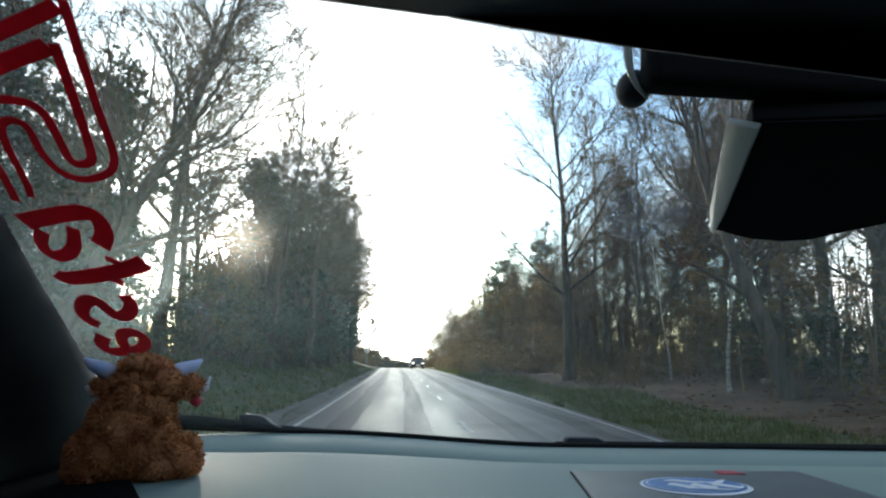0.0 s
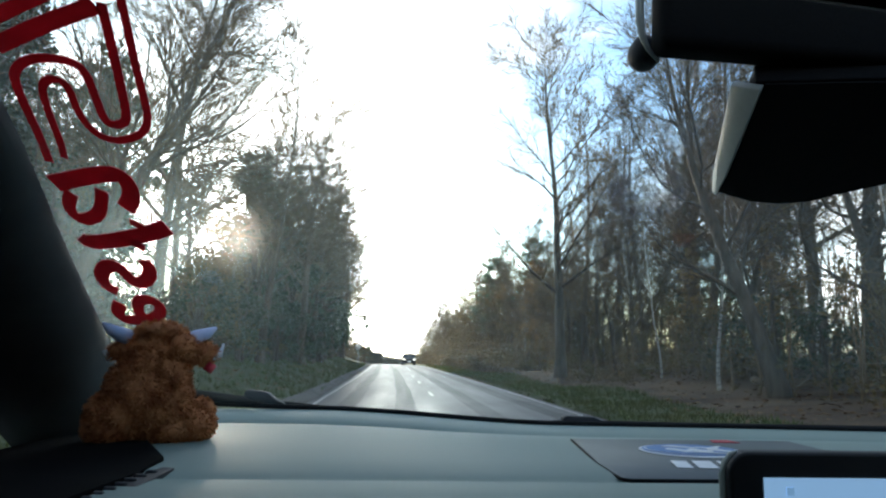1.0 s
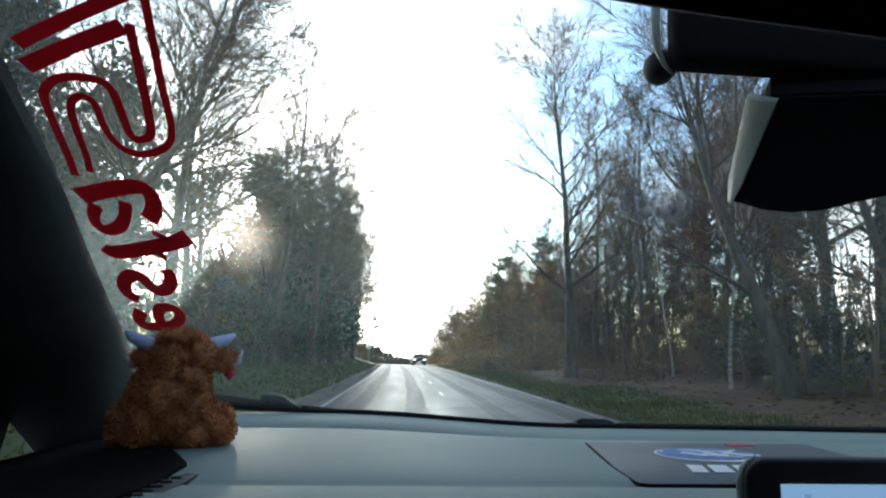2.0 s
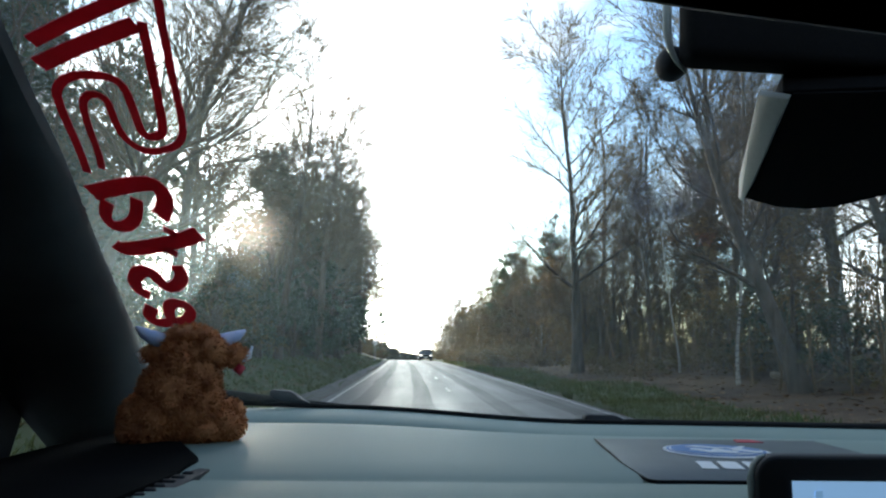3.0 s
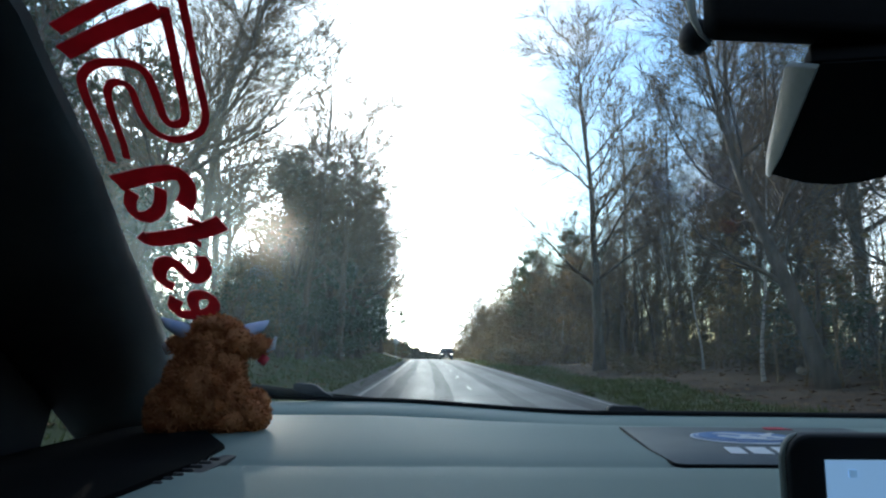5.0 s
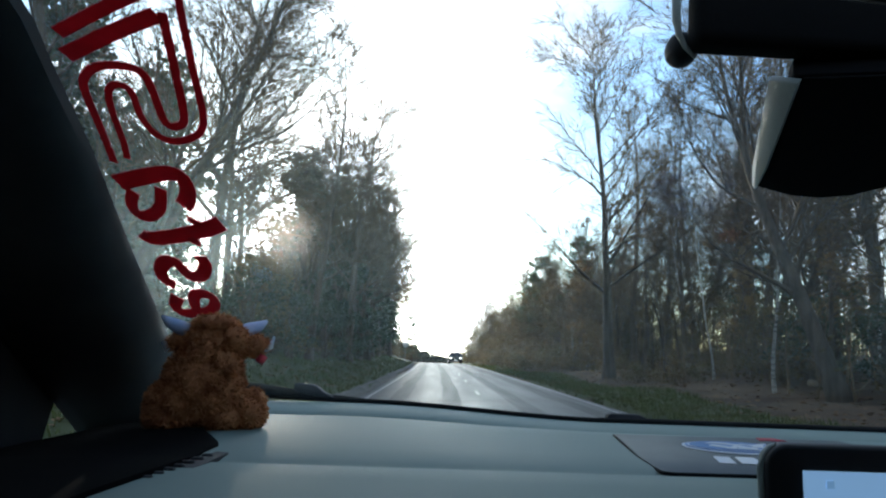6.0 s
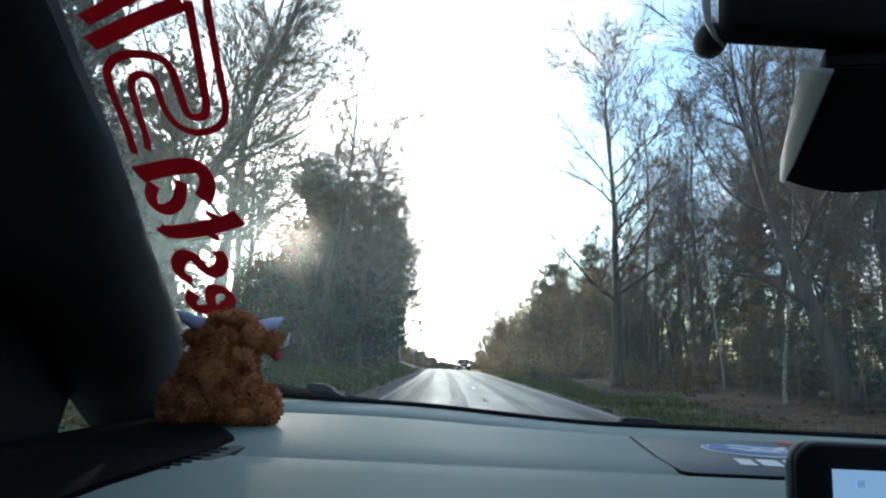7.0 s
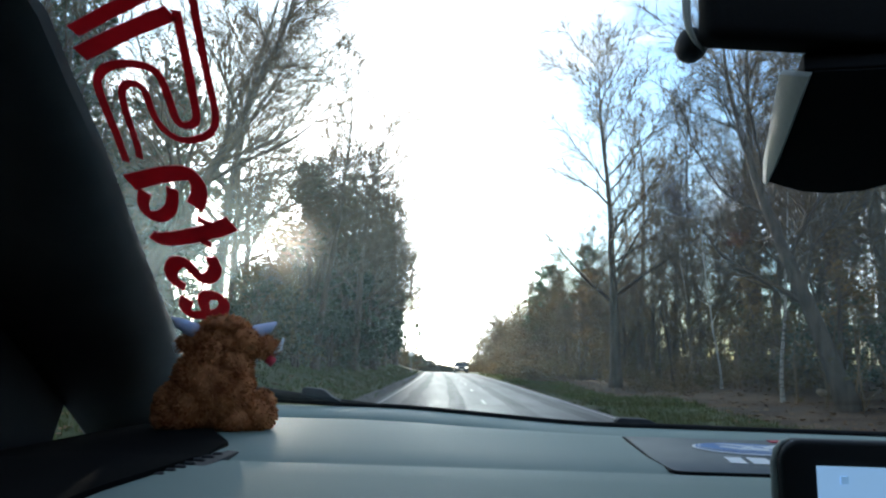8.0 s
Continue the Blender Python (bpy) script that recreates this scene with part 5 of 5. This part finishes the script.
def build_toy():
    """A small sitting plush toy seen from behind, one mesh: soft lumps covered in short pile."""
    rng = random.Random(3)
    verts, faces, slots = [], [], []
    lumps = [  # centre, radii, pile length
        ((-0.009, 0.0, 0.040), (0.036, 0.036, 0.042), 0.005), ((-0.028, 0.0, 0.024), (0.030, 0.031, 0.025), 0.0045), ((0.001, 0.004, 0.080), (0.031, 0.031, 0.028), 0.0045),
        ((0.003, -0.004, 0.060), (0.025, 0.027, 0.034), 0.0045), ((0.002, -0.006, 0.038), (0.030, 0.027, 0.030), 0.0045), ((0.010, 0.0, 0.012), (0.031, 0.03, 0.014), 0.0035), ((0.033, -0.008, 0.016), (0.017, 0.020, 0.015), 0.004),
        ((0.044, 0.002, 0.015), (0.012, 0.015, 0.015), 0.0035), ((0.041, 0.004, 0.028), (0.013, 0.013, 0.011), 0.0035), ((-0.040, -0.01, 0.013), (0.018, 0.020, 0.013), 0.0045),
        ((0.039, 0.000, 0.081), (0.014, 0.011, 0.0105), 0.005), ((-0.030, 0.006, 0.081), (0.013, 0.010, 0.009), 0.004), ((0.0, 0.026, 0.078), (0.02, 0.014, 0.016), 0.004), ((0.0, -0.004, 0.098), (0.022, 0.02, 0.011), 0.0045),
        ((-0.012, -0.020, 0.070), (0.013, 0.012, 0.016), 0.004), ((0.016, -0.018, 0.086), (0.014, 0.012, 0.013), 0.004)]
    for c, r, pile in lumps:
        c, r = Vector(c), Vector(r)
        base = len(verts)
        for j in range(11):
            th = math.pi * j / 10
            for i in range(16):
                ph = 2 * math.pi * i / 16
                d = Vector((math.sin(th) * math.cos(ph), math.sin(th) * math.sin(ph), math.cos(th)))
                k = 1 + 0.08 * noise.noise(d * 3 + c * 60)
                verts.append(tuple(c + Vector((d.x * r.x, d.y * r.y, d.z * r.z)) * k))
        for j in range(10):
            for i in range(16):
                faces.append((base + j * 16 + i, base + j * 16 + (i + 1) % 16, base + (j + 1) * 16 + (i + 1) % 16, base + (j + 1) * 16 + i))
                slots.append(0)
        area = (r.x * r.y + r.y * r.z + r.x * r.z) * 1e4
        for _ in range(int(110 * area)):
            d = Vector((rng.gauss(0, 1), rng.gauss(0, 1), rng.gauss(0, 1))).normalized()
            p = c + Vector((d.x * r.x, d.y * r.y, d.z * r.z)) * 0.98
            clump = Vector((noise.noise(p * 90), noise.noise(p * 90 + Vector((7, 0, 0))), noise.noise(p * 90 + Vector((0, 9, 0)))))
            tip = p + (d + clump * 1.1 + Vector((rng.gauss(0, 0.25), rng.gauss(0, 0.25), rng.gauss(-0.25, 0.25)))).normalized() * pile * rng.uniform(0.6, 1.2)
            s = d.cross(Vector((rng.gauss(0, 1), rng.gauss(0, 1), rng.gauss(0, 1)))).normalized() * 0.0011
            b = len(verts)
            verts += [tuple(p - s), tuple(p + s), tuple(tip)]
            faces.append((b, b + 1, b + 2))
            slots.append(0)
    for sx in (-1, 1):
        n = len(faces)
        add_tube(verts, faces, [Vector((sx * 0.022, 0.002, 0.092)), Vector((sx * 0.034, 0.001, 0.0965)), Vector((sx * 0.043, -0.001, 0.1005)), Vector((sx * 0.0495, -0.002, 0.1055))], [0.0075, 0.0068, 0.005, 0.0012], 10, cap=True)
        slots += [1] * (len(faces) - n)
    for n0, pts, rad, slot in ((0, [Vector((0.043, -0.004, 0.074)), Vector((0.054, -0.004, 0.080)), Vector((0.057, -0.003, 0.090))], [0.002, 0.0032, 0.0012], 2), (0, [Vector((0.043, -0.004, 0.064)), Vector((0.048, -0.004, 0.071))], [0.0045, 0.0045], 3), (0, [Vector((-0.04, 0.006, 0.074)), Vector((-0.046, 0.006, 0.082))], [0.004, 0.002], 2)):
        n = len(faces)
        add_tube(verts, faces, pts, rad, 8, cap=True)
        slots += [slot] * (len(faces) - n)
    toy = mesh_object("plush_toy", verts, faces, [FUR, HORN, WHITEINK, REDINK], slots=slots)
    tagged(toy, "small shaggy brown plush toy with blue-grey horns sitting on the dashboard", "toy")
    toy.matrix_basis = Matrix.Translation((-0.148, 0.705, 1.1155)) @ Euler((0, 0, radians(26))).to_matrix().to_4x4() @ Matrix.Scale(1.06, 4)


build_cabin()
build_mat()
build_toy()
build_ground()
build_road()
build_trees()
build_thicket()
build_fallen_wood()
build_oncoming_car()
build_sign()
build_far_woods()
build_grass()
